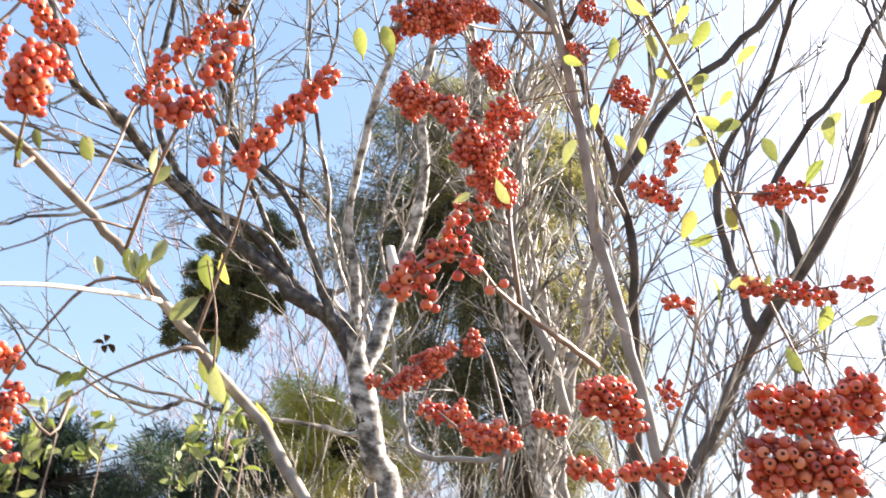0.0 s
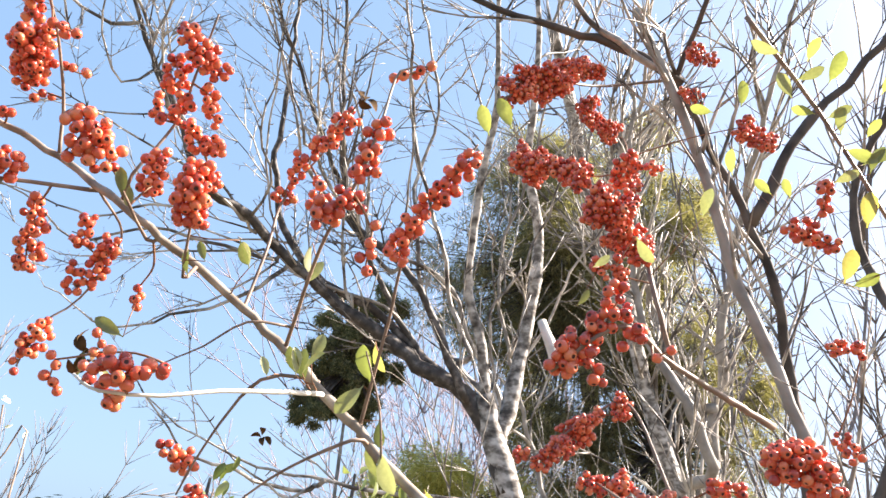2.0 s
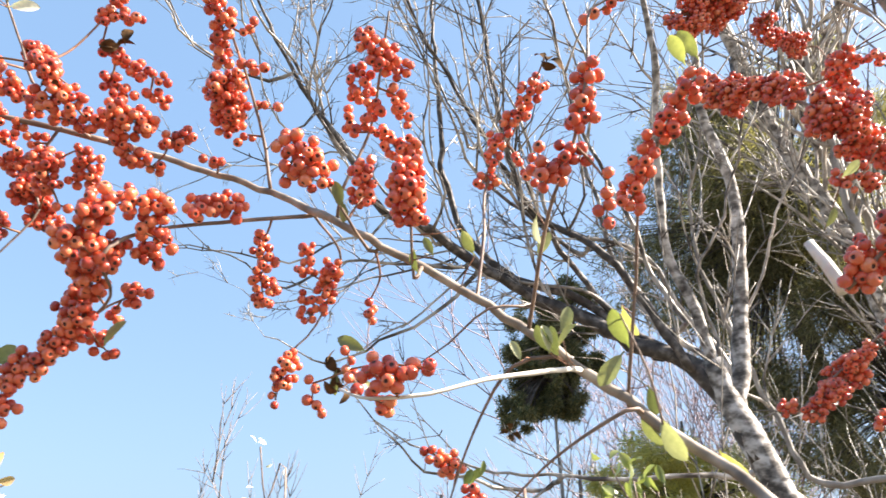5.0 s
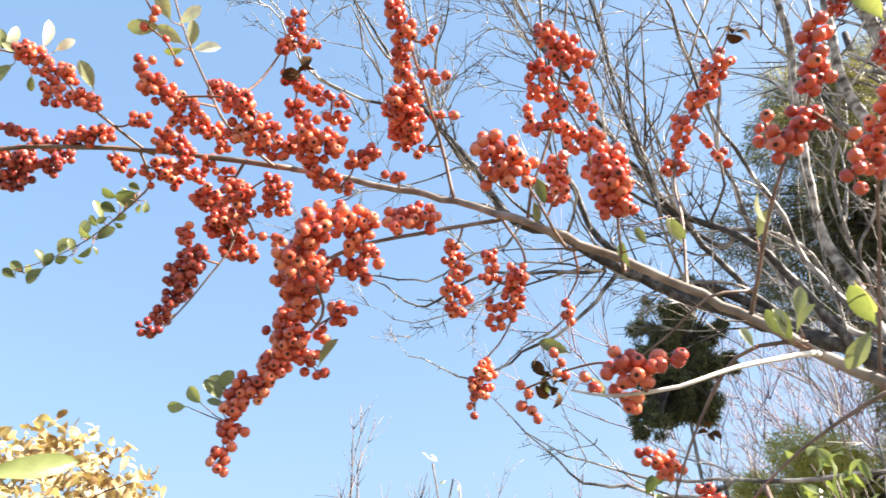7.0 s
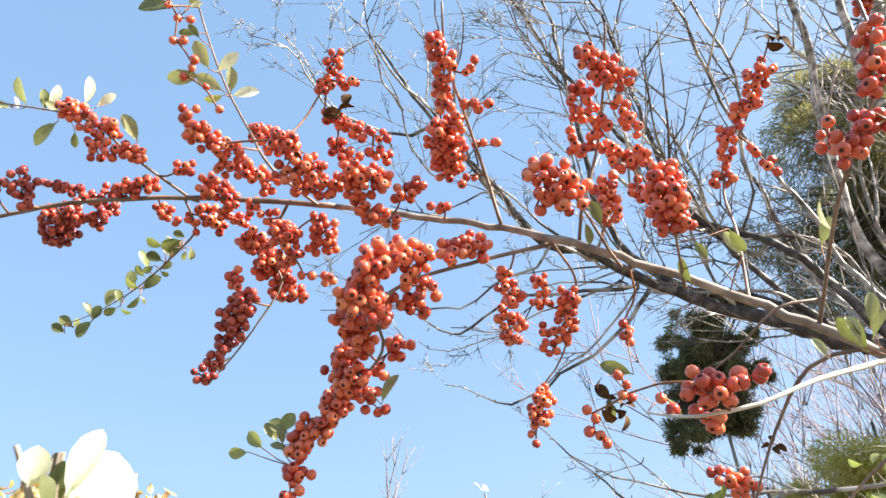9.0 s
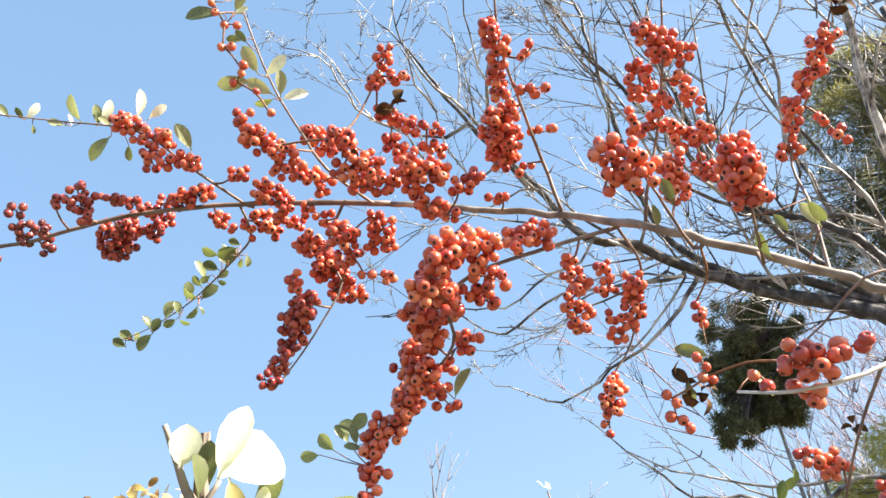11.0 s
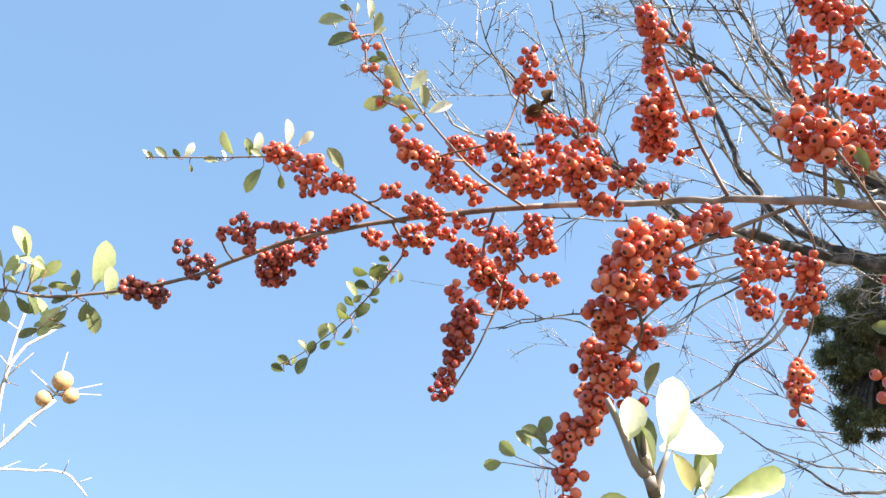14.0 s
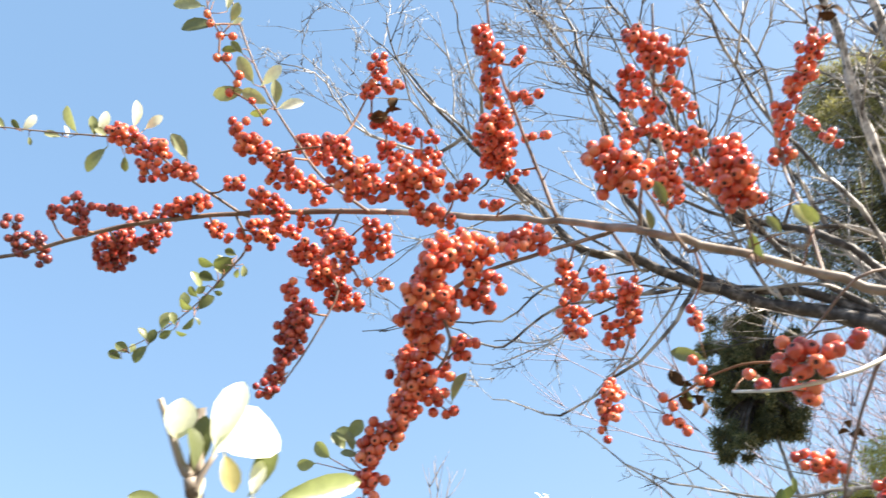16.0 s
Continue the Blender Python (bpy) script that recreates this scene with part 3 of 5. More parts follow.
thicket("distant_bare_tree", (-1.6, 9.4, 0), 29, 32, 4.4, "hazy brown bare tree far off", PURPLE_TWIG, 1.4, 0.011, 2)
thicket("distant_bare_tree", (2.6, 6.4, 0), 26, 12, 6.0, "thin bare tree far off against the sky", FAR_TWIG, 1.4, 0.02, 2)


def conifer(name, place, centre, radii, count, size, label, mat, seed, trunk=0.05, pad_count=16, pads=()):
    """An evergreen: a trunk, boughs, and a crown of many small drooping sprays."""
    rng = np.random.default_rng(seed)
    ob = thing(name, place, label, "tree")
    c, rad = np.array(centre, float), np.array(radii, float)
    acc = Acc()
    tube(acc, spline([place, (place[0] * 0.5 + c[0] * 0.5, place[1] * 0.5 + c[1] * 0.5, c[2] * 0.5), c, c + np.array((0, 0, rad[2] * 0.9))], 0.15), trunk, trunk * 0.2, 8, 0, 0.1, rng)
    part("trunk", acc.mesh("trunk", [GREY if trunk < 0.04 else DARKBARK]), ob)
    acc, boughs = Acc(), Acc()
    pads = list(pads)
    pad_count = len(pads) or pad_count
    for _ in range(pad_count - len(pads)):
        d = unit(rng.normal(0, 1, 3))
        pads.append((c + d * rad * rng.uniform(0.3, 0.9), rng.uniform(0.14, 0.28)))
    def rows_unit(a):
        return a / (np.linalg.norm(a, axis=1)[:, None] + 1e-9)

    pick = rng.integers(0, pad_count, count)
    pc, pr = np.array([q[0] for q in pads])[pick], np.array([q[1] for q in pads])[pick]
    d = rows_unit(rng.normal(0, 1, (count, 3)))
    p = pc + d * rad * np.array((1, 1, 0.75)) * (pr * rng.uniform(0.2, 1.0, count) ** 0.45)[:, None]
    w = rows_unit(d * 0.9 + np.array((0, 0, -0.45)) + rng.normal(0, 0.35, (count, 3)))
    open_air = np.array([noise.noise(Vector(q * (2.6 / max(0.35, rad[0] * 0.6)))) + 0.6 * noise.noise(Vector(q * (7.0 / max(0.35, rad[0] * 0.6)))) for q in p]) > (-0.06 if size < 0.05 else -0.22 if rad[0] < 1.0 else -0.08)
    p, w = p[open_air], w[open_air]      # gaps between the sprays
    for k in range(0, len(p), 20):
        tube(boughs, [c + (p[k] - c) * 0.15, c + (p[k] - c) * 0.6 + np.array((0, 0, 0.03)), p[k]], 0.008, 0.003, 4)
    p, w = np.repeat(p, 11, 0), np.repeat(w, 11, 0)
    m = len(p)
    q = rows_unit(w + rng.normal(0, 0.45, (m, 3)))
    ln = (size * rng.uniform(0.6, 1.3, m))[:, None]
    side = rows_unit(np.cross(q, rng.normal(0, 1, (m, 3)))) * ln * (0.11 if size < 0.05 else 0.085 if size > 0.08 else 0.055)
    o = p + rng.normal(0, size * 0.55, (m, 3))
    V = np.stack([o, o + q * ln * 0.45 + side, o + q * ln, o + q * ln * 0.45 - side], 1)
    acc.v = V.reshape(-1, 3).tolist()
    acc.f = np.arange(4 * m).reshape(-1, 4).tolist()
    acc.m = [0] * m
    part("crown", acc.mesh("crown", [mat], False), ob)["kind"] = "stuff"
    if boughs.v:
        part("branchwood", boughs.mesh("branchwood", [DARKBARK]), ob)["kind"] = "stuff"
    return ob


FOOT = (-1.995, 5.952, 2.326)
def sub_pads(heads, rng=np.random.default_rng(91)):
    """Breaks each bough's head (place, radius in metres) into many small uneven sprays."""
    out = []
    for place, r in heads:
        for _ in range(11):
            d = unit(rng.normal(0, 1, 3))
            out.append((place + d * r * rng.uniform(0.3, 1.9), rng.uniform(0.03, 0.10)))
    return out


conifer("dark_conifer", (FOOT[0], FOOT[1], 0), (-1.997, 5.739, 3.295), (0.58, 0.5, 0.62), 17000, 0.034, "dark green conifer with a ragged clumped crown", NEEDLE, 31, 0.03, 15, sub_pads([(np.array((-1.787, 5.646, 3.802)), 0.10), (np.array((-2.013, 5.748, 3.324)), 0.15), (np.array((-1.853, 5.791, 3.163)), 0.11), (np.array((-1.875, 5.773, 3.753)), 0.171), (np.array((-1.973, 5.441, 3.606)), 0.135), (np.array((-2.213, 5.685, 3.631)), 0.116), (np.array((-1.850, 5.969, 3.632)), 0.153), (np.array((-1.976, 5.600, 3.473)), 0.171), (np.array((-2.313, 5.770, 3.442)), 0.116), (np.array((-1.865, 5.641, 3.289)), 0.159), (np.array((-1.831, 5.999, 3.393)), 0.104), (np.array((-2.118, 5.668, 3.290)), 0.135), (np.array((-2.026, 5.897, 3.175)), 0.122), (np.array((-2.336, 5.898, 3.179)), 0.098), (np.array((-2.182, 5.580, 2.937)), 0.116), (np.array((-2.355, 5.744, 2.895)), 0.073), (np.array((-2.188, 5.927, 3.064)), 0.080), (np.array((-1.916, 5.773, 2.958)), 0.086)]))
conifer("tall_conifer", (0.4, 7.4, 0), (-0.190, 6.559, 4.549), (1.55, 1.1, 2.0), 28000, 0.068, "tall olive-brown evergreen behind bare twigs", NEEDLE_WARM, 32, 0.14, 85)
conifer("tall_conifer", (0.7, 6.8, 0), (0.48, 6.527, 2.90), (1.35, 0.9, 1.65), 12000, 0.068, "tall olive-brown evergreen behind bare twigs", NEEDLE_WARM, 36, 0.14, 40)
conifer("golden_conifer", (-0.9, 6.0, 0), (-1.087, 6.098, 2.223), (1.05, 0.6, 0.66), 9000, 0.055, "yellow-green conifer shrub in the sun", NEEDLE_GOLD, 33, 0.05, 34)
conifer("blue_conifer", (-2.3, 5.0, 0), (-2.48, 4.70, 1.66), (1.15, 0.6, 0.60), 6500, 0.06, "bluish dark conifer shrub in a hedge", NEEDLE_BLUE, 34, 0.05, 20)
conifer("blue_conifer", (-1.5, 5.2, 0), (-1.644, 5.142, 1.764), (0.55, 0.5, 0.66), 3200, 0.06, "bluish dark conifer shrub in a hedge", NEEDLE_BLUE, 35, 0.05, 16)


# ---- firethorn ----
SHRUB = thing("firethorn_shrub", (0.06, 0.50, 0), "arching firethorn shrub hung with clusters of orange-red berries", "shrub")
WOOD = []
D = 0.0081   # berry width


def branch(name, pts, r0, r1):
    rng = np.random.default_rng(len(WOOD) + 11)
    if name == "main_branch":
        x, y, z = pts[0]
        pts = [(SHRUB.location.x, SHRUB.location.y, -0.02), (SHRUB.location.x, SHRUB.location.y, 0.6)] + list(pts)
    elif WOOD:                                    # springs from the nearest wood
        w = nearest(WOOD, np.array(pts[0]))
        if 0.004 < np.linalg.norm(w - np.array(pts[0])) < 0.09:
            pts = [tuple(w)] + list(pts)
    line = spline(pts, 0.012)
    line = [p + rng.normal(0, r0 * 0.07, 3) for p in line]
    acc = Acc()
    tube(acc, line, r0 * 0.74 if name == "main_branch" else r0, r1, 10 if r0 > 0.004 else 6, 0, 0.07, rng)
    if name == "side_branch":
        for _ in range(max(1, len(line) // 14)):          # short spurs
            i = int(rng.integers(1, len(line) - 1))
            w = unit(unit(line[i + 1] - line[i]) + unit(rng.normal(0, 1, 3)) * 0.9)
            tube(acc, [line[i], line[i] + w * 0.006, line[i] + w * 0.012], r0 * 0.4, r0 * 0.1, 4)
    part(name, acc.mesh(name, [BARK if name == "main_branch" else PALE_TWIG if name in ("broken_stub", "sunlit_twig") else TWIG]), SHRUB)
    WOOD.extend(line)


def berry_shape(seed):
    """A small round pome with a sunken dark calyx at its end; base at the origin's underside, calyx along +z."""
    rng = np.random.default_rng(seed)
    seg = 10
    rows = [(-0.46, 0.16), (-0.40, 0.32), (-0.22, 0.46), (0.0, 0.51), (0.20, 0.465), (0.36, 0.33), (0.425, 0.215), (0.40, 0.165)]
    v = [(0, 0, -0.45)]
    for z, r in rows:
        for k in range(seg):
            a = 2 * math.pi * k / seg
            q = 1 + rng.normal(0, 0.015)
            if z == 0.425:
                q *= 1.25 if k % 2 else 0.85
            v.append((r * q * math.cos(a), r * q * math.sin(a), z))
    v.append((0, 0, 0.33))
    f = [(0, 1 + (k + 1) % seg, 1 + k) for k in range(seg)]
    mats = [0] * seg
    for i in range(len(rows) - 1):
        for k in range(seg):
            a, b = 1 + i * seg + k, 1 + i * seg + (k + 1) % seg
            f.append((a, b, b + seg, a + seg))
            mats.append(0)
    top = 1 + (len(rows) - 1) * seg
    for k in range(seg):
        f.append((top + k, top + (k + 1) % seg, len(v) - 1))
        mats.append(1)
    return np.array(v), f, mats


SHAPES = [berry_shape(s) for s in range(4)]
BERRY_MESH = {}
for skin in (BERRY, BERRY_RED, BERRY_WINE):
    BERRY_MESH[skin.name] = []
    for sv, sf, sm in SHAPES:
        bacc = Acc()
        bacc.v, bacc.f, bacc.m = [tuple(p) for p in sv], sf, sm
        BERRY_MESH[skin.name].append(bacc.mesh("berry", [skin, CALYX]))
fruit_rng = np.random.default_rng(5)


def fruit(axis, r, fill=0.5, skin=BERRY, plump=1.0):
    """A cluster of berries crowded round a stalk, with its pedicels."""
    rng = fruit_rng
    loose = fill < 0.5
    if loose:                                    # a crooked stalk
        a, e = np.array(axis[0], float), np.array(axis[-1], float)
        axis = [a] + [a + (e - a) * q + rng.normal(0, r * 0.38, 3) for q in np.linspace(0, 1, max(3, int(np.linalg.norm(e - a) / 0.022)) + 1)[1:-1]] + [e]
    line = spline(axis, 0.004)
    n = len(line)
    length = sum(np.linalg.norm(b - a) for a, b in zip(line, line[1:]))
    want = max(3, int(1.12 * fill * (math.pi * r * r * length + 4.19 * r ** 3) / (0.52 * D ** 3) + 0.6 * length / D))
    got = []
    L = np.array(line)
    tries = want * 16
    way = rng.normal(0, 1, (tries, 3))
    way /= np.linalg.norm(way, axis=1)[:, None]
    if r >= 0.0095:                              # several uneven bunches, crowded round the stalk
        m = int(length / (0.45 * r)) + 4
        out = rng.normal(0, 1, (m, 3))
        out /= np.linalg.norm(out, axis=1)[:, None]
        heart = L[np.clip(np.arange(m) * n // m + rng.integers(-2, 3, m), 0, n - 1)] + out * (r * (rng.uniform(0.2, 1.15, m) if loose else rng.uniform(0.1, 0.65, m)))[:, None]
        wide = r * (rng.uniform(0.36, 0.82, m) if loose else rng.uniform(0.55, 0.95, m))
        k = rng.integers(0, m, tries)
        spots = heart[k] + way * (wide[k] * rng.uniform(0.1, 1.05, tries) ** 0.5)[:, None]
    else:
        i = rng.integers(0, n, tries)
        spots = L[i] + way * (r * rng.uniform(0.5, 1.3, n)[i] * rng.uniform(0.2, 1.08, tries) ** 0.6)[:, None]
    held = np.empty((want, 3))
    for p in spots:
        k = len(got)
        if k >= want:
            break
        if k == 0 or ((held[:k] - p) ** 2).sum(1).min() > (0.86 * D * plump) ** 2:
            held[k] = p
            near = L[((L - p) ** 2).sum(1).argmin()]
            out = unit(unit(p - near) + rng.normal(0, 0.35, 3) + np.array((0, 0, -0.15)))
            got.append((p, D * plump * rng.normal(1.0, 0.08), out))
    stalks = Acc()
    root, wood = min(((e, nearest(WOOD, e)) for e in (line[0], line[-1])), key=lambda q: np.linalg.norm(q[0] - q[1]))
    if np.linalg.norm(wood - root) > 0.003:
        mid = (wood + root) / 2 + rng.normal(0, 0.05, 3) * np.linalg.norm(wood - root)
        tube(stalks, spline([wood, mid, root], 0.006), 0.0011, 0.0008, 5)
    tube(stalks, line, 0.0009, 0.0006, 5)
    for p, size, out in got:
        near = L[((L - p) ** 2).sum(1).argmin()]
        end = p - out * size * 0.44
        tube(stalks, [near, (near + end) / 2 + np.array((0, 0, 0.0006)), end], 0.00045, 0.0004, 3)
    spray = part("fruit_stalk", stalks.mesh("fruit_stalk", [STALK]), SHRUB)
    for p, size, out in got:
        ob = part("berry", BERRY_MESH[skin.name][int(rng.integers(0, 4))], spray)
        q = Vector(out).to_track_quat("Z", "Y") @ Euler((0, 0, rng.uniform(0, 6))).to_quaternion()
        ob.matrix_basis = Matrix.LocRotScale(Vector(p), q, (size, size, size * rng.uniform(0.88, 1.0)))
    WOOD.extend(line[::3])


branch("main_branch", [(-0.020, 0.530, 1.498), (-0.046, 0.537, 1.521), (-0.088, 0.544, 1.559), (-0.129, 0.569, 1.602), (-0.169, 0.565, 1.634), (-0.211, 0.559, 1.673), (-0.257, 0.551, 1.713), (-0.322, 0.521, 1.763), (-0.385, 0.482, 1.804), (-0.458, 0.472, 1.850), (-0.530, 0.445, 1.883), (-0.590, 0.400, 1.902)], 0.012, 0.0027)
branch("branch_end", [(-0.590, 0.400, 1.902), (-0.656, 0.355, 1.919), (-0.719, 0.297, 1.925), (-0.777, 0.246, 1.924), (-0.819, 0.210, 1.915), (-0.871, 0.178, 1.912), (-0.955, 0.100, 1.917), (-0.991, 0.051, 1.930), (-1.014, 0.010, 1.938)], 0.0027, 0.0013)
branch("side_branch", [(-0.721, 0.340, 1.911), (-0.759, 0.350, 1.908), (-0.855, 0.358, 1.900), (-0.912, 0.342, 1.885), (-0.943, 0.318, 1.873)], 0.0013, 0.0005)
branch("side_branch", [(-0.602, 0.387, 1.905), (-0.597, 0.332, 1.914), (-0.615, 0.319, 1.958), (-0.628, 0.299, 2.007), (-0.627, 0.274, 2.053), (-0.614, 0.238, 2.108)], 0.0016, 0.0007)
branch("side_branch", [(-0.953, 0.106, 1.914), (-0.960, 0.099, 1.907), (-0.969, 0.091, 1.897), (-0.980, 0.083, 1.886)], 0.0008, 0.0004)
branch("side_branch", [(-0.697, 0.320, 1.923), (-0.696, 0.257, 1.939), (-0.722, 0.237, 1.973), (-0.749, 0.216, 1.995), (-0.801, 0.171, 2.013), (-0.838, 0.125, 2.021)], 0.0016, 0.0006)
branch("side_branch", [(-0.627, 0.375, 1.910), (-0.657, 0.379, 1.873), (-0.650, 0.391, 1.844), (-0.677, 0.380, 1.800), (-0.700, 0.376, 1.780), (-0.717, 0.366, 1.758)], 0.0016, 0.0007)
branch("side_branch", [(-0.419, 0.485, 1.824), (-0.456, 0.432, 1.803), (-0.484, 0.371, 1.773), (-0.488, 0.342, 1.741), (-0.518, 0.379, 1.731), (-0.574, 0.392, 1.711), (-0.592, 0.382, 1.689), (-0.611, 0.376, 1.665), (-0.616, 0.374, 1.629)], 0.002, 0.0007)
branch("broken_stub", [(-0.039, 0.558, 1.706), (-0.046, 0.559, 1.730), (-0.054, 0.563, 1.747)], 0.005, 0.0035)
# firethorn twig in pale wood: the sun on its top is put into its colour
branch("sunlit_twig", [(-0.220, 0.512, 1.668), (-0.252, 0.457, 1.652), (-0.277, 0.427, 1.639), (-0.308, 0.410, 1.636), (-0.347, 0.433, 1.652)], 0.0022, 0.0009)
branch("side_branch", [(-0.458, 0.472, 1.850), (-0.455, 0.451, 1.895), (-0.439, 0.407, 1.923), (-0.413, 0.350, 1.935), (-0.391, 0.321, 1.955)], 0.0019, 0.0008)
branch("side_branch", [(-0.398, 0.489, 1.814), (-0.383, 0.472, 1.831), (-0.360, 0.475, 1.884), (-0.330, 0.442, 1.912), (-0.308, 0.417, 1.946)], 0.0017, 0.0008)
branch("side_branch", [(-0.367, 0.492, 1.782), (-0.360, 0.441, 1.795), (-0.355, 0.405, 1.805)], 0.0017, 0.0008)
branch("side_branch", [(-0.321, 0.485, 1.746), (-0.312, 0.464, 1.771), (-0.299, 0.440, 1.799)], 0.0017, 0.0008)
branch("side_branch", [(-0.295, 0.542, 1.749), (-0.292, 0.552, 1.802), (-0.293, 0.565, 1.862), (-0.251, 0.548, 1.909), (-0.217, 0.522, 1.944)], 0.0017, 0.0007)
branch("side_branch", [(-0.257, 0.551, 1.714), (-0.207, 0.467, 1.762), (-0.173, 0.421, 1.780), (-0.156, 0.409, 1.822), (-0.152, 0.423, 1.885), (-0.130, 0.434, 1.896)], 0.0017, 0.0008)
branch("side_branch", [(-0.190, 0.565, 1.656), (-0.165, 0.521, 1.727), (-0.147, 0.482, 1.770), (-0.120, 0.458, 1.802), (-0.092, 0.433, 1.826)], 0.0017, 0.0008)
branch("side_branch", [(-0.188, 0.545, 1.643), (-0.249, 0.568, 1.620), (-0.298, 0.591, 1.591)], 0.0016, 0.0007)
branch("side_branch", [(-0.165, 0.551, 1.629), (-0.168, 0.538, 1.667), (-0.179, 0.521, 1.704)], 0.0012, 0.0006)
branch("side_branch", [(-0.271, 0.506, 1.719), (-0.307, 0.515, 1.702), (-0.341, 0.521, 1.689)], 0.0013, 0.0006)
branch("side_branch", [(-0.440, 0.556, 1.816), (-0.472, 0.568, 1.761), (-0.494, 0.558, 1.731), (-0.508, 0.562, 1.693)], 0.0014, 0.0007)
branch("side_branch", [(-0.230, 0.558, 1.691), (-0.273, 0.553, 1.688), (-0.322, 0.585, 1.648), (-0.360, 0.619, 1.604)], 0.0018, 0.0008)
branch("side_branch", [(0.132, 0.665, 1.699), (0.045, 0.550, 1.710), (0.006, 0.492, 1.718), (-0.041, 0.496, 1.686)], 0.0032, 0.0012)
branch("side_branch", [(0.067, 0.779, 1.782), (0.047, 0.751, 1.856), (0.038, 0.799, 1.942), (0.000, 0.747, 1.956), (-0.069, 0.815, 2.053), (-0.118, 0.845, 2.093)], 0.003, 0.001)
branch("side_branch", [(0.114, 1.098, 2.413), (-0.005, 1.053, 2.369), (-0.088, 0.945, 2.294), (-0.148, 0.877, 2.212)], 0.003, 0.001)
branch("side_branch", [(0.072, 0.909, 1.678), (0.028, 0.958, 1.793), (-0.033, 0.968, 1.765), (-0.097, 0.976, 1.718)], 0.0025, 0.001)
branch("side_branch", [(0.059, 0.719, 1.600), (0.059, 0.733, 1.640), (0.032, 0.737, 1.634), (-0.012, 0.815, 1.671)], 0.0025, 0.001)
branch("side_branch", [(0.199, 0.584, 1.565), (0.164, 0.600, 1.606), (0.142, 0.598, 1.645), (0.124, 0.598, 1.660)], 0.0025, 0.001)
branch("side_branch", [(0.292, 0.524, 1.574), (0.265, 0.532, 1.613), (0.254, 0.551, 1.653), (0.241, 0.556, 1.654)], 0.003, 0.0012)
branch("side_branch", [(0.130, 0.600, 2.085), (0.185, 0.641, 2.024), (0.217, 0.659, 1.971), (0.267, 0.688, 1.876), (0.303, 0.710, 1.798), (0.335, 0.701, 1.716), (0.326, 0.633, 1.641)], 0.0025, 0.001)
branch("side_branch", [(0.303, 0.710, 1.798), (0.330, 0.696, 1.805), (0.375, 0.670, 1.811)], 0.0015, 0.0008)
branch("side_branch", [(0.255, 0.681, 1.896), (0.302, 0.703, 1.912), (0.365, 0.691, 1.925)], 0.0015, 0.0008)
branch("side_branch", [(0.217, 0.659, 1.971), (0.193, 0.634, 1.907), (0.173, 0.660, 1.870)], 0.0015, 0.0008)
branch("side_branch", [(-0.271, 0.555, 1.570), (-0.310, 0.565, 1.592), (-0.323, 0.572, 1.567)], 0.0015, 0.0008)
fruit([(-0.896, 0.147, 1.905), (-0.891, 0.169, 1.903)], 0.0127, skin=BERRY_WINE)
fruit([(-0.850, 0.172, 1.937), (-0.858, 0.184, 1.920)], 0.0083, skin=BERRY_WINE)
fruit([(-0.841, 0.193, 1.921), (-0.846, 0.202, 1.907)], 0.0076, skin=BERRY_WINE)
fruit([(-0.798, 0.186, 1.923), (-0.791, 0.191, 1.931)], 0.0067, skin=BERRY_RED)
fruit([(-0.779, 0.196, 1.935), (-0.788, 0.208, 1.916)], 0.0088, skin=BERRY_RED)
fruit([(-0.774, 0.217, 1.929), (-0.763, 0.244, 1.927)], 0.0066, skin=BERRY_RED)
fruit([(-0.822, 0.261, 1.934), (-0.838, 0.269, 1.924)], 0.0174, skin=BERRY_RED)
fruit([(-0.802, 0.278, 1.932), (-0.791, 0.287, 1.940)], 0.0100, skin=BERRY_RED)
fruit([(-0.782, 0.260, 1.935), (-0.766, 0.275, 1.945)], 0.0074, skin=BERRY_RED)
fruit([(-0.745, 0.210, 1.999), (-0.731, 0.224, 1.986)], 0.0112)
fruit([(-0.724, 0.226, 1.976), (-0.708, 0.241, 1.969)], 0.0082)
fruit([(-0.723, 0.232, 1.958), (-0.727, 0.240, 1.948)], 0.0081)
fruit([(-0.701, 0.243, 1.943), (-0.690, 0.259, 1.937)], 0.0099)
fruit([(-0.741, 0.273, 1.934), (-0.707, 0.289, 1.937)], 0.0115)
fruit([(-0.681, 0.290, 1.932), (-0.673, 0.296, 1.936)], 0.0068)
fruit([(-0.732, 0.308, 1.926), (-0.730, 0.320, 1.919)], 0.0078)
fruit([(-0.600, 0.249, 1.932), (-0.608, 0.258, 1.918)], 0.0061)
fruit([(-0.602, 0.263, 1.919), (-0.599, 0.277, 1.912)], 0.0099)
fruit([(-0.604, 0.288, 1.923), (-0.612, 0.296, 1.908)], 0.0111)
fruit([(-0.626, 0.325, 1.926), (-0.618, 0.344, 1.916)], 0.0097)
fruit([(-0.619, 0.329, 1.962), (-0.610, 0.345, 1.957)], 0.0110)
fruit([(-0.543, 0.298, 1.897), (-0.534, 0.316, 1.888)], 0.0107)
fruit([(-0.551, 0.309, 1.879), (-0.535, 0.327, 1.876)], 0.0107)
fruit([(-0.563, 0.335, 1.877), (-0.544, 0.350, 1.878)], 0.0097)
fruit([(-0.508, 0.327, 1.988), (-0.530, 0.333, 1.969)], 0.0074)
fruit([(-0.519, 0.341, 1.969), (-0.513, 0.348, 1.968)], 0.0064)
fruit([(-0.539, 0.340, 1.948), (-0.532, 0.359, 1.937)], 0.0063)
fruit([(-0.543, 0.357, 1.922), (-0.537, 0.370, 1.914)], 0.0092)
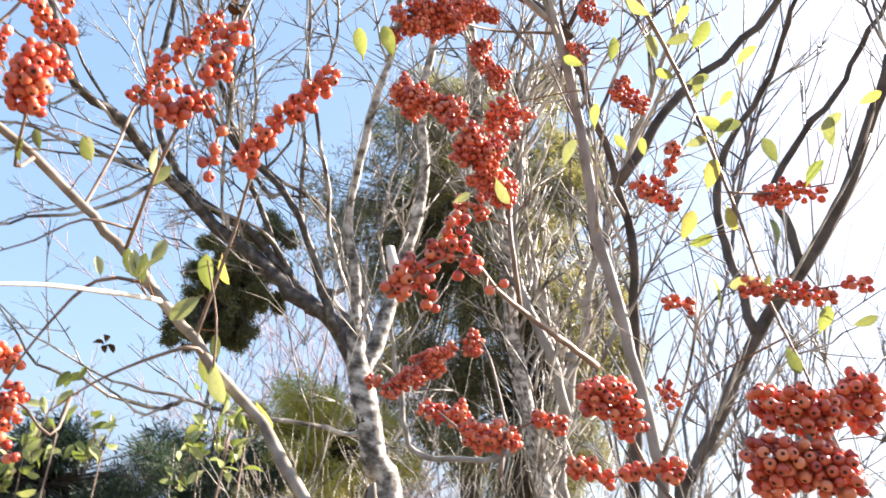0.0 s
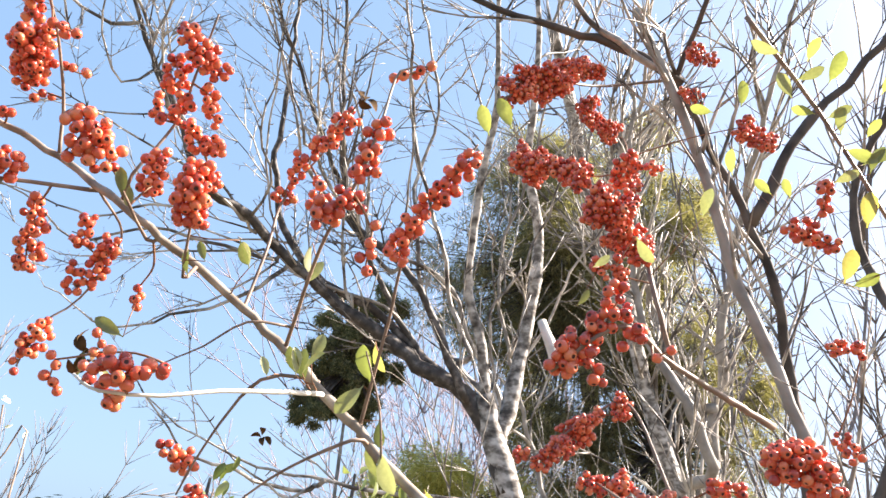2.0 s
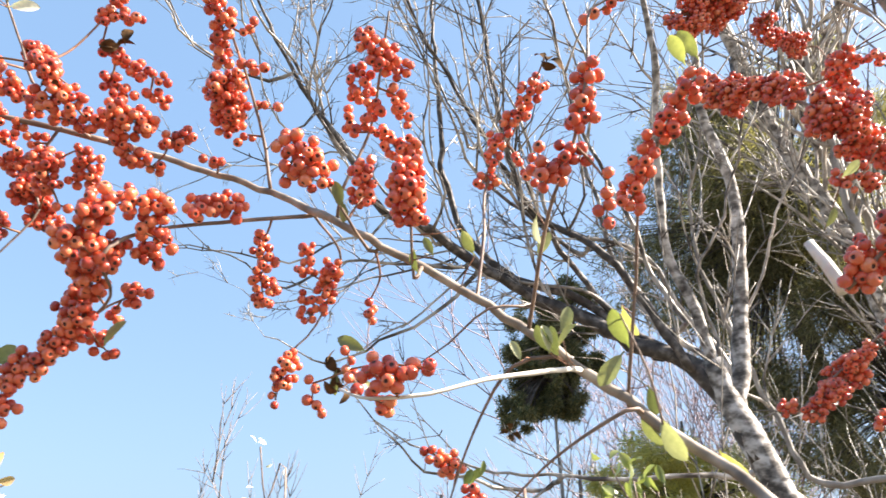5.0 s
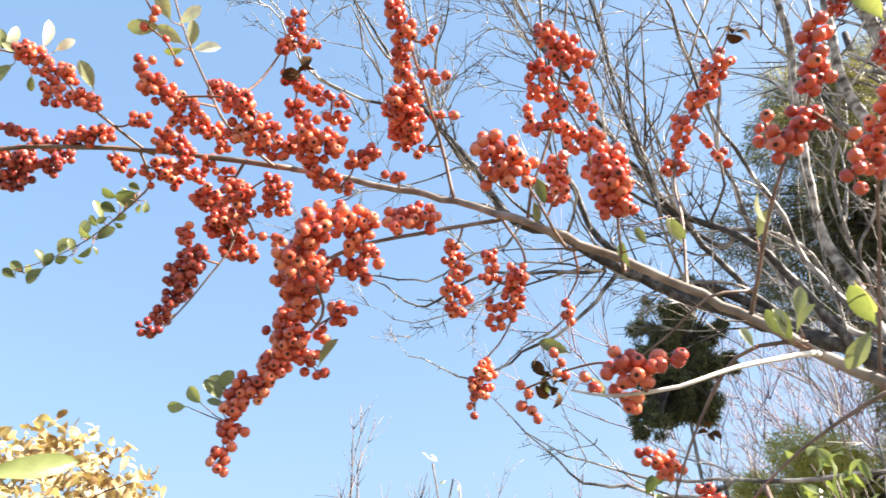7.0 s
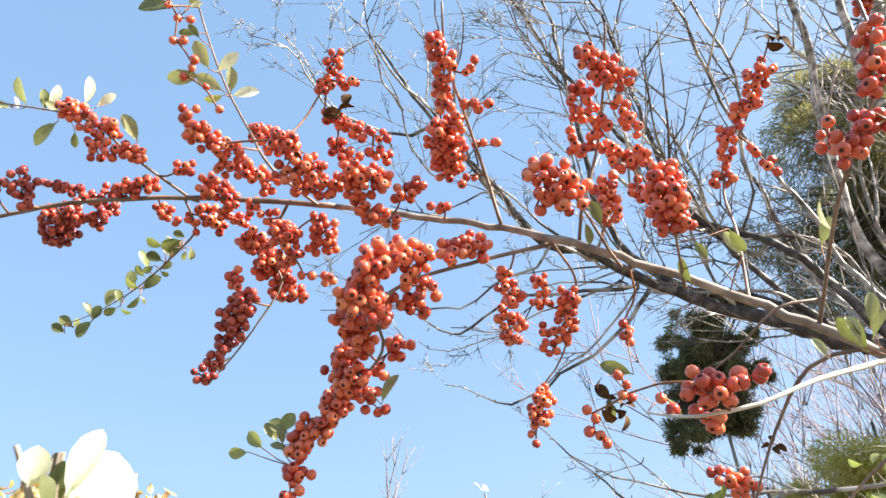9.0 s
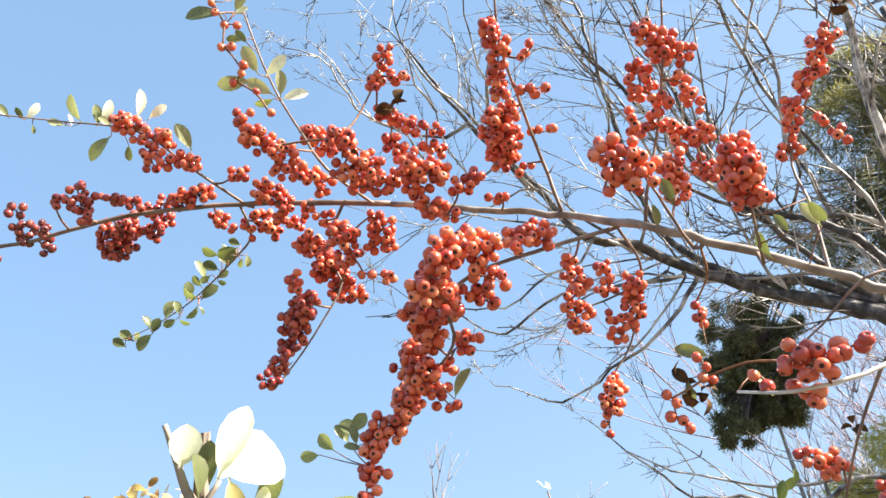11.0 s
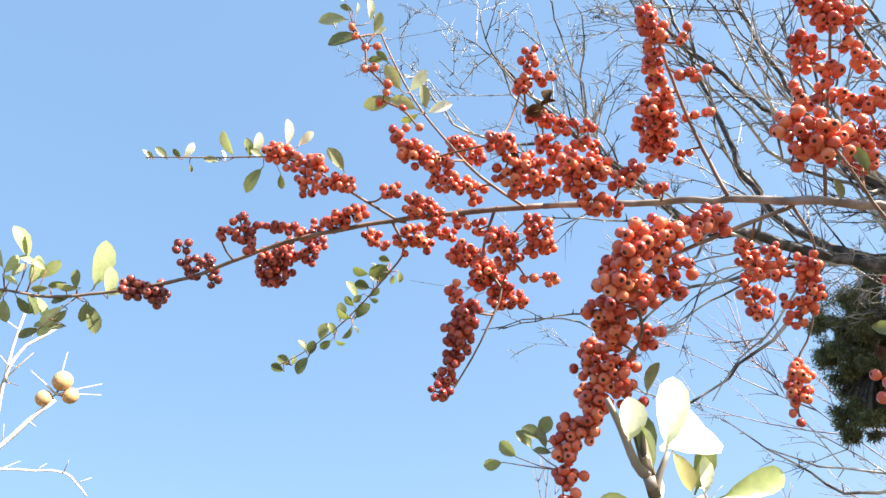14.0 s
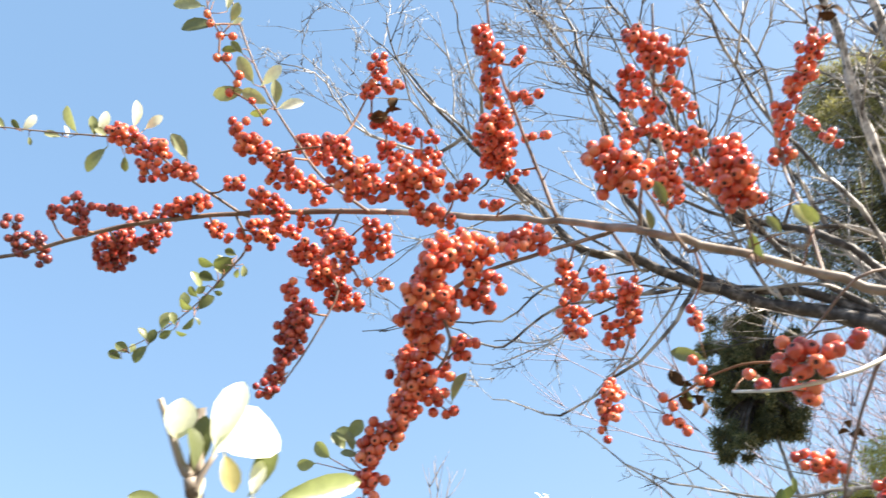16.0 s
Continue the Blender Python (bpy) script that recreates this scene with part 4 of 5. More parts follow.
fruit([(-0.526, 0.370, 1.938), (-0.514, 0.385, 1.931)], 0.0084)
fruit([(-0.526, 0.385, 1.923), (-0.518, 0.396, 1.917)], 0.0074)
fruit([(-0.517, 0.348, 1.877), (-0.501, 0.369, 1.868)], 0.0122)
fruit([(-0.525, 0.361, 1.865), (-0.518, 0.380, 1.849)], 0.0104)
fruit([(-0.524, 0.399, 1.856), (-0.519, 0.404, 1.853)], 0.0051)
fruit([(-0.505, 0.397, 1.874), (-0.491, 0.403, 1.879)], 0.0084)
fruit([(-0.502, 0.439, 1.877), (-0.496, 0.443, 1.876)], 0.0064)
fruit([(-0.674, 0.330, 1.931), (-0.671, 0.344, 1.922)], 0.0134)
fruit([(-0.708, 0.342, 1.925), (-0.708, 0.355, 1.913)], 0.0117)
fruit([(-0.683, 0.349, 1.911), (-0.675, 0.363, 1.908)], 0.0075)
fruit([(-0.720, 0.333, 1.919), (-0.722, 0.344, 1.907)], 0.0055)
fruit([(-0.658, 0.356, 1.915), (-0.649, 0.373, 1.907)], 0.0069)
fruit([(-0.646, 0.369, 1.898), (-0.636, 0.384, 1.892)], 0.0057)
fruit([(-0.677, 0.371, 1.896), (-0.663, 0.382, 1.880)], 0.0123)
fruit([(-0.612, 0.366, 1.864), (-0.618, 0.373, 1.848)], 0.0123)
fruit([(-0.590, 0.374, 1.878), (-0.585, 0.389, 1.866)], 0.0104)
fruit([(-0.601, 0.386, 1.862), (-0.593, 0.396, 1.858)], 0.0084)
fruit([(-0.661, 0.382, 1.864), (-0.655, 0.397, 1.853)], 0.0142)
fruit([(-0.663, 0.395, 1.844), (-0.654, 0.408, 1.838)], 0.0100)
fruit([(-0.615, 0.385, 1.836), (-0.600, 0.401, 1.832)], 0.0054)
fruit([(-0.678, 0.358, 1.850), (-0.674, 0.363, 1.831)], 0.0067)
fruit([(-0.676, 0.367, 1.824), (-0.707, 0.383, 1.811)], 0.0139, skin=BERRY_RED)
fruit([(-0.710, 0.375, 1.801), (-0.717, 0.370, 1.778)], 0.0099, skin=BERRY_RED)
fruit([(-0.723, 0.355, 1.768), (-0.714, 0.367, 1.762)], 0.0061, skin=BERRY_RED)
fruit([(-0.459, 0.320, 1.762), (-0.472, 0.310, 1.754)], 0.0128, plump=1.08)
fruit([(-0.480, 0.311, 1.743), (-0.473, 0.323, 1.733)], 0.0127, plump=1.08)
fruit([(-0.473, 0.346, 1.782), (-0.460, 0.368, 1.782)], 0.0107, plump=1.08)
fruit([(-0.492, 0.352, 1.757), (-0.502, 0.362, 1.742)], 0.0100, plump=1.08)
fruit([(-0.506, 0.340, 1.748), (-0.498, 0.336, 1.770)], 0.0085, plump=1.08)
fruit([(-0.461, 0.387, 1.792), (-0.453, 0.428, 1.815)], 0.0090, plump=1.08)
fruit([(-0.480, 0.363, 1.770), (-0.469, 0.374, 1.763)], 0.0075, plump=1.08)
fruit([(-0.489, 0.378, 1.758), (-0.481, 0.386, 1.752)], 0.0069, plump=1.08)
fruit([(-0.524, 0.355, 1.754), (-0.539, 0.378, 1.742)], 0.0121)
fruit([(-0.539, 0.405, 1.741), (-0.530, 0.409, 1.746)], 0.0101)
fruit([(-0.552, 0.412, 1.736), (-0.552, 0.416, 1.727)], 0.0048)
fruit([(-0.567, 0.386, 1.738), (-0.589, 0.403, 1.721)], 0.0121)
fruit([(-0.545, 0.380, 1.719), (-0.570, 0.383, 1.708)], 0.0128)
fruit([(-0.578, 0.378, 1.697), (-0.594, 0.373, 1.683)], 0.0121)
fruit([(-0.601, 0.370, 1.669), (-0.606, 0.371, 1.653)], 0.0076)
fruit([(-0.604, 0.368, 1.641), (-0.609, 0.366, 1.628)], 0.0075)
fruit([(-0.595, 0.376, 1.656), (-0.594, 0.377, 1.654)], 0.0034)
fruit([(-0.567, 0.413, 1.715), (-0.564, 0.420, 1.708)], 0.0088)
fruit([(-0.462, 0.469, 1.804), (-0.462, 0.478, 1.787)], 0.0094)
fruit([(-0.480, 0.494, 1.786), (-0.482, 0.504, 1.764)], 0.0112)
fruit([(-0.467, 0.541, 1.825), (-0.471, 0.548, 1.806)], 0.0084)
fruit([(-0.478, 0.553, 1.790), (-0.478, 0.556, 1.783)], 0.0042)
fruit([(-0.449, 0.557, 1.807), (-0.461, 0.560, 1.790)], 0.0110)
fruit([(-0.455, 0.565, 1.784), (-0.475, 0.563, 1.770)], 0.0100)
fruit([(-0.408, 0.337, 1.934), (-0.436, 0.379, 1.923)], 0.0108)
fruit([(-0.457, 0.399, 1.922), (-0.484, 0.439, 1.909)], 0.0172)
fruit([(-0.406, 0.365, 1.923), (-0.394, 0.366, 1.928)], 0.0048)
fruit([(-0.420, 0.383, 1.910), (-0.407, 0.389, 1.909)], 0.0058)
fruit([(-0.449, 0.437, 1.915), (-0.439, 0.443, 1.914)], 0.0054)
fruit([(-0.475, 0.442, 1.893), (-0.466, 0.444, 1.896)], 0.0049)
fruit([(-0.364, 0.389, 1.816), (-0.353, 0.401, 1.804)], 0.0165, plump=1.08)
fruit([(-0.381, 0.394, 1.800), (-0.379, 0.396, 1.798)], 0.0043, plump=1.08)
fruit([(-0.327, 0.427, 1.924), (-0.323, 0.451, 1.918)], 0.0128)
fruit([(-0.350, 0.442, 1.922), (-0.356, 0.453, 1.907)], 0.0091)
fruit([(-0.327, 0.463, 1.902), (-0.326, 0.474, 1.888)], 0.0076)
fruit([(-0.347, 0.464, 1.895), (-0.360, 0.467, 1.886)], 0.0076)
fruit([(-0.374, 0.465, 1.901), (-0.377, 0.473, 1.889)], 0.0068)
fruit([(-0.356, 0.490, 1.890), (-0.347, 0.501, 1.877)], 0.0084)
fruit([(-0.345, 0.502, 1.876), (-0.329, 0.504, 1.879)], 0.0074)
fruit([(-0.350, 0.455, 1.835), (-0.357, 0.465, 1.815)], 0.0103)
fruit([(-0.354, 0.530, 1.867), (-0.346, 0.537, 1.859)], 0.0086)
fruit([(-0.301, 0.434, 1.809), (-0.301, 0.445, 1.791)], 0.0155, plump=1.08)
fruit([(-0.315, 0.446, 1.784), (-0.303, 0.450, 1.781)], 0.0095, plump=1.08)
fruit([(-0.394, 0.539, 1.762), (-0.396, 0.543, 1.749)], 0.0058)
fruit([(-0.495, 0.556, 1.731), (-0.501, 0.560, 1.708)], 0.0108)
fruit([(-0.507, 0.560, 1.699), (-0.507, 0.562, 1.693)], 0.0046)
fruit([(-0.390, 0.503, 1.705), (-0.391, 0.507, 1.691)], 0.0053)
fruit([(-0.415, 0.494, 1.680), (-0.417, 0.497, 1.667)], 0.0047)
fruit([(-0.414, 0.499, 1.664), (-0.412, 0.501, 1.658)], 0.0039)
fruit([(-0.232, 0.537, 1.928), (-0.262, 0.549, 1.904)], 0.0096)
fruit([(-0.277, 0.550, 1.894), (-0.295, 0.565, 1.864)], 0.0070)
fruit([(-0.263, 0.564, 1.878), (-0.253, 0.579, 1.858)], 0.0065)
fruit([(-0.286, 0.572, 1.863), (-0.293, 0.572, 1.860)], 0.0055)
fruit([(-0.156, 0.409, 1.822), (-0.165, 0.415, 1.792)], 0.0091)
fruit([(-0.171, 0.421, 1.780), (-0.189, 0.424, 1.765)], 0.0097)
fruit([(-0.195, 0.422, 1.784), (-0.200, 0.428, 1.771)], 0.0047)
fruit([(-0.161, 0.433, 1.887), (-0.130, 0.434, 1.896)], 0.0034)
fruit([(-0.099, 0.440, 1.816), (-0.127, 0.462, 1.802)], 0.0103)
fruit([(-0.137, 0.468, 1.788), (-0.152, 0.477, 1.766)], 0.0089)
fruit([(-0.142, 0.892, 2.227), (-0.020, 1.012, 2.372)], 0.0195, fill=0.40)
fruit([(-0.021, 1.087, 2.359), (0.023, 1.117, 2.318)], 0.0198, fill=0.40)
fruit([(-0.112, 0.848, 2.089), (-0.024, 0.763, 2.007)], 0.0150, fill=0.40)
fruit([(-0.018, 0.749, 1.972), (0.020, 0.735, 1.935)], 0.0158, fill=0.40)
fruit([(0.007, 0.798, 1.947), (0.049, 0.801, 1.935)], 0.0140, fill=0.40)
fruit([(-0.008, 0.743, 1.882), (0.017, 0.747, 1.871)], 0.0097, fill=0.40)
fruit([(0.037, 1.016, 2.199), (0.048, 1.040, 2.163)], 0.0130, fill=0.40)
fruit([(0.005, 0.484, 1.738), (-0.007, 0.494, 1.716)], 0.0108)
fruit([(-0.015, 0.491, 1.712), (-0.037, 0.494, 1.691)], 0.0107)
fruit([(0.007, 0.495, 1.712), (0.019, 0.492, 1.716)], 0.0063)
fruit([(-0.017, 0.497, 1.696), (-0.010, 0.502, 1.682)], 0.0051)
fruit([(0.026, 0.513, 1.703), (0.038, 0.509, 1.708)], 0.0041)
fruit([(-0.010, 0.738, 1.956), (0.032, 0.757, 1.922)], 0.0209, fill=0.40)
fruit([(-0.115, 0.825, 2.065), (-0.038, 0.791, 2.021)], 0.0166, fill=0.40)
fruit([(0.006, 0.773, 2.015), (0.052, 0.768, 2.022)], 0.0130, fill=0.40)
fruit([(-0.133, 0.894, 2.257), (-0.035, 0.932, 2.302)], 0.0189, fill=0.40)
fruit([(0.022, 0.958, 1.794), (-0.033, 0.968, 1.765), (-0.090, 0.976, 1.721)], 0.0155, fill=0.40)
fruit([(-0.013, 0.815, 1.669), (0.014, 0.816, 1.657)], 0.0127, fill=0.40)
fruit([(0.034, 0.737, 1.634), (0.059, 0.733, 1.640)], 0.0135)
fruit([(0.087, 0.697, 1.652), (0.107, 0.696, 1.649)], 0.0084)
fruit([(0.127, 0.598, 1.658), (0.148, 0.596, 1.647)], 0.0178)
fruit([(0.111, 0.610, 1.605), (0.140, 0.606, 1.599)], 0.0095)
fruit([(0.152, 0.603, 1.604), (0.185, 0.594, 1.609)], 0.0086)
fruit([(0.185, 0.614, 1.904), (0.183, 0.627, 1.884)], 0.0071)
fruit([(0.167, 0.657, 1.878), (0.193, 0.658, 1.865)], 0.0107)
fruit([(0.193, 0.907, 2.175), (0.213, 0.922, 2.149)], 0.0163, fill=0.40)
fruit([(0.238, 0.858, 1.742), (0.253, 0.859, 1.724)], 0.0075, fill=0.40)
fruit([(0.241, 0.830, 1.830), (0.262, 0.826, 1.824)], 0.0089, fill=0.40)
fruit([(0.299, 0.718, 1.909), (0.320, 0.704, 1.918)], 0.0103, fill=0.40)
fruit([(0.330, 0.702, 1.914), (0.353, 0.691, 1.914)], 0.0084, fill=0.40)
fruit([(0.283, 0.712, 1.811), (0.312, 0.702, 1.808)], 0.0091, fill=0.40)
fruit([(0.325, 0.697, 1.805), (0.352, 0.687, 1.801)], 0.0091, fill=0.40)
fruit([(0.365, 0.675, 1.812), (0.376, 0.671, 1.809)], 0.0066, fill=0.40)
fruit([(0.241, 0.556, 1.652), (0.273, 0.542, 1.653)], 0.0193)
fruit([(0.227, 0.548, 1.613), (0.277, 0.526, 1.614)], 0.0187)
fruit([(0.295, 0.547, 1.681), (0.302, 0.550, 1.658)], 0.0181)
fruit([(0.136, 0.978, 2.386), (0.166, 0.992, 2.366)], 0.0151, fill=0.40)
fruit([(0.122, 0.984, 2.304), (0.143, 0.997, 2.283)], 0.0107, fill=0.40)
fruit([(-0.316, 0.572, 1.599), (-0.322, 0.572, 1.571)], 0.0104)
fruit([(-0.314, 0.578, 1.558), (-0.310, 0.580, 1.557)], 0.0054)
fruit([(-0.370, 0.607, 1.640), (-0.353, 0.619, 1.627)], 0.0086)
fruit([(-0.301, 0.403, 1.651), (-0.287, 0.405, 1.644)], 0.0088, plump=1.08)
fruit([(-0.280, 0.411, 1.651), (-0.267, 0.410, 1.649)], 0.0070, plump=1.08)
fruit([(-0.311, 0.414, 1.638), (-0.301, 0.420, 1.633)], 0.0060)
fruit([(-0.328, 0.419, 1.654), (-0.325, 0.422, 1.649)], 0.0034)
fruit([(-0.156, 0.427, 1.755), (-0.161, 0.439, 1.733)], 0.0045)
fruit([(-0.621, 0.227, 2.063), (-0.627, 0.232, 2.056)], 0.0034)
fruit([(-0.626, 0.243, 2.050), (-0.619, 0.251, 2.050)], 0.0034)
fruit([(-0.632, 0.246, 2.030), (-0.629, 0.253, 2.029)], 0.0034)
fruit([(-0.627, 0.262, 2.009), (-0.636, 0.265, 2.001)], 0.0042)
fruit([(-0.625, 0.275, 1.988), (-0.625, 0.277, 1.987)], 0.0034)
fruit([(-0.620, 0.286, 1.970), (-0.620, 0.287, 1.969)], 0.0034)

leaf_rng = np.random.default_rng(9)


def leaf_blade(b, e, rng, wide=0.36, curl=0.12, face=None):
    """A narrow oval blade from its stalk b to its blunt tip e, folded along the midrib and bent."""
    b, e = np.array(b, float), np.array(e, float)
    along = e - b
    ln = np.linalg.norm(along)
    along /= ln
    face = unit(unit(np.array((-0.12, 0.0, 1.5)) - b) + rng.normal(0, 0.42, 3)) if face is None else np.array(face, float)
    side = unit(np.cross(along, face))
    nor = np.cross(side, along)
    prof = [(0.0, 0.04), (0.12, 0.06), (0.22, 0.24), (0.42, 0.42), (0.62, 0.5), (0.82, 0.42), (0.94, 0.22), (1.0, 0.03)]
    v, f = [], []
    for s, w in prof:
        p = b + along * ln * s + nor * ln * curl * (s * (1 - s) * 2 - s * s * 0.5)
        h = w * wide * ln
        v += [p - side * h + nor * h * 0.35, p - nor * ln * 0.012, p + side * h + nor * h * 0.35]
    for i in range(len(prof) - 1):
        a = i * 3
        f += [(a, a + 1, a + 4, a + 3), (a + 1, a + 2, a + 5, a + 4)]
    return v, f


LEAF_KIND = {"g": (LEAF_GREEN, "glossy green oval leaf"), "d": (LEAF_DARK, "small green leaf coloured dark as in shade"), "y": (LEAF_YELLOW, "yellowing leaf"), "w": (LEAF_PALE, "leaf shining pale in the sun"), "n": (LEAF_GREEN, "narrow olive-green leaf"), "p": (LEAF_LIGHT, "oval leaf coloured light green as sunlit")}


def leaf(b, e, kind, owner=None):
    mat, label = LEAF_KIND[kind]
    acc = Acc()
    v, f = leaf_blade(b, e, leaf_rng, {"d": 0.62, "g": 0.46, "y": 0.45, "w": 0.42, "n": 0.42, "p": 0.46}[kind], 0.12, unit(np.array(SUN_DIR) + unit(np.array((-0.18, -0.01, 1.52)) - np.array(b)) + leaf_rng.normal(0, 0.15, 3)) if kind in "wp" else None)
    acc.add(v, f)
    owner = owner or SHRUB
    wood = nearest(WOOD, np.array(b)) if owner is SHRUB else None
    if wood is not None and 0.002 < np.linalg.norm(wood - np.array(b)) < 0.12:
        tube(acc, [wood, (wood + np.array(b)) / 2 + leaf_rng.normal(0, 0.001, 3), np.array(b, float)], 0.0006, 0.0004, 4, 1)
    part("leaf", acc.mesh("leaf", [mat, STALK]), owner, label)


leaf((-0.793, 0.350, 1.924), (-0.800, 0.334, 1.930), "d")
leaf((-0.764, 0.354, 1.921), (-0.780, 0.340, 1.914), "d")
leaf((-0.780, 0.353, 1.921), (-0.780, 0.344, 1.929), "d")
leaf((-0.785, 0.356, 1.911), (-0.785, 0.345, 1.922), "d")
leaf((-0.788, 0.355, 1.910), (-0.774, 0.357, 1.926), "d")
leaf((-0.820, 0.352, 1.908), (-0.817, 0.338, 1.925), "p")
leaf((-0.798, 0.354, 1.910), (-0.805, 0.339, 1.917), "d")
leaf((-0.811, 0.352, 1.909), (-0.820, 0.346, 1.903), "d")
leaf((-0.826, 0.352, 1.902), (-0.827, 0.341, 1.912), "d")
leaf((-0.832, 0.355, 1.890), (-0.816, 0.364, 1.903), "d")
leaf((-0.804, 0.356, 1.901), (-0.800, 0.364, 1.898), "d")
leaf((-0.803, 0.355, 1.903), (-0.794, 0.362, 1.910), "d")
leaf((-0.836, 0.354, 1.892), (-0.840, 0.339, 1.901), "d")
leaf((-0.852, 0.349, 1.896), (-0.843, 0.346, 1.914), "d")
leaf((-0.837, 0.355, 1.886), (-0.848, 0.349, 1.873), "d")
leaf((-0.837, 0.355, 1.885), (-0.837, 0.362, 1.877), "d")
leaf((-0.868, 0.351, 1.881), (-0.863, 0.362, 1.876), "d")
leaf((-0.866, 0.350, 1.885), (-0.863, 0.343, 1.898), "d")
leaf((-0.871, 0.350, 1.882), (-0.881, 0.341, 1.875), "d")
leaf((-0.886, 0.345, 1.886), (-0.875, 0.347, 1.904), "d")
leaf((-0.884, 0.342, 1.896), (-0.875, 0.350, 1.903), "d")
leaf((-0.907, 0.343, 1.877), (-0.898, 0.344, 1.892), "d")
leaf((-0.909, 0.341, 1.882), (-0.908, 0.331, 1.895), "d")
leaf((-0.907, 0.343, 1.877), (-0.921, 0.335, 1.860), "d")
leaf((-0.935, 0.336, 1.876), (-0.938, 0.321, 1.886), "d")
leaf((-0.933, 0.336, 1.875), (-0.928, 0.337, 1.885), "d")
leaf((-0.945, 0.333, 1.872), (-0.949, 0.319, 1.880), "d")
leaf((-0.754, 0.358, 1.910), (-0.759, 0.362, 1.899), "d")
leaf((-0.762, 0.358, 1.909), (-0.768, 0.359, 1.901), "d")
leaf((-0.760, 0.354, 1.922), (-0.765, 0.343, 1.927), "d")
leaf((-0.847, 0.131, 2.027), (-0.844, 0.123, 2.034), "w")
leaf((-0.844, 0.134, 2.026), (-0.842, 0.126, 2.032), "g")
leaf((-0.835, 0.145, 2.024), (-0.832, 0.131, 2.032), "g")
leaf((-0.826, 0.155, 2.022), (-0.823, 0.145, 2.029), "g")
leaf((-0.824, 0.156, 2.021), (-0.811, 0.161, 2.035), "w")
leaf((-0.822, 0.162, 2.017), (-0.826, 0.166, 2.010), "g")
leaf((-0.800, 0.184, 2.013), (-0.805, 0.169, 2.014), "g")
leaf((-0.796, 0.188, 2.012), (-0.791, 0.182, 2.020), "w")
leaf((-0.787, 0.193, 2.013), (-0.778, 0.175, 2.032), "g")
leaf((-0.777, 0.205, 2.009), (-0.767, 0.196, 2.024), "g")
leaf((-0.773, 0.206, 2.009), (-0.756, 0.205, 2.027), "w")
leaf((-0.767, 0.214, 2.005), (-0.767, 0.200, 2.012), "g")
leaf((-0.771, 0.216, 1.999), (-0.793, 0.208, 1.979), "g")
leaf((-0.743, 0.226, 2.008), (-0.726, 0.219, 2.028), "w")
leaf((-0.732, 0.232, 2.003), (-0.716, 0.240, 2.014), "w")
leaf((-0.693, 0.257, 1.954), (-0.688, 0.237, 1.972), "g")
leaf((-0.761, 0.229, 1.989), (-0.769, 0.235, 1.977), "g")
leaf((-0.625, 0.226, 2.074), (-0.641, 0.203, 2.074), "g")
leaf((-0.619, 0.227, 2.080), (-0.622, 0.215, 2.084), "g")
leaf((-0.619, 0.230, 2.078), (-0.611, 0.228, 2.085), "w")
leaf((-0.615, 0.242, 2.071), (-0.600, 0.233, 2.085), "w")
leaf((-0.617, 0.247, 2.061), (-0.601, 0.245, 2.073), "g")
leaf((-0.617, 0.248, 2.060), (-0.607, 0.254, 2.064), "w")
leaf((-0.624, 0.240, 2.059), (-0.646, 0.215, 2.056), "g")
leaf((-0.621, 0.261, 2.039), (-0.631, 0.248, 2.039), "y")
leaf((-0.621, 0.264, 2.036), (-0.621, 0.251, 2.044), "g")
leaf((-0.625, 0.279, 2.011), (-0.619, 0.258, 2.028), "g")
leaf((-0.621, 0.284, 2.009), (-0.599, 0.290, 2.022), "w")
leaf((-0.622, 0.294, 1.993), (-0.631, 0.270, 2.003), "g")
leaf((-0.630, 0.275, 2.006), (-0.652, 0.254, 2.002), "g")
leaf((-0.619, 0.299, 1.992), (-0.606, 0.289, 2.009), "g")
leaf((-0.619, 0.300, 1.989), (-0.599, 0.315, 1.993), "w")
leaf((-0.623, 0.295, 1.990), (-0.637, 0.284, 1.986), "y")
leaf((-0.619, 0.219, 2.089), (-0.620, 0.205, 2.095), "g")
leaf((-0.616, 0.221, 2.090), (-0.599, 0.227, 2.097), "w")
leaf((-0.944, 0.120, 1.924), (-0.917, 0.121, 1.967), "p")
leaf((-0.938, 0.133, 1.914), (-0.923, 0.129, 1.942), "p")
leaf((-0.951, 0.119, 1.913), (-0.962, 0.133, 1.886), "g")
leaf((-0.952, 0.118, 1.915), (-0.962, 0.118, 1.896), "g")
leaf((-0.953, 0.107, 1.925), (-0.944, 0.102, 1.943), "g")
leaf((-0.950, 0.110, 1.927), (-0.955, 0.088, 1.927), "g")
leaf((-0.959, 0.105, 1.920), (-0.966, 0.089, 1.913), "g")
leaf((-0.956, 0.097, 1.933), (-0.962, 0.083, 1.928), "g")
leaf((-0.971, 0.074, 1.938), (-0.957, 0.090, 1.956), "y")
leaf((-0.967, 0.063, 1.955), (-0.953, 0.043, 1.982), "p")
leaf((-0.969, 0.061, 1.954), (-0.956, 0.055, 1.976), "g")
leaf((-0.965, 0.071, 1.949), (-0.964, 0.054, 1.956), "g")
leaf((-0.962, 0.079, 1.945), (-0.959, 0.067, 1.953), "g")
leaf((-0.968, 0.086, 1.930), (-0.972, 0.070, 1.927), "g")
leaf((-0.979, 0.069, 1.933), (-0.962, 0.071, 1.960), "p")
leaf((-0.984, 0.061, 1.934), (-0.982, 0.047, 1.941), "p")
leaf((-0.984, 0.053, 1.941), (-0.975, 0.061, 1.955), "g")
leaf((-0.984, 0.046, 1.949), (-0.976, 0.036, 1.966), "g")
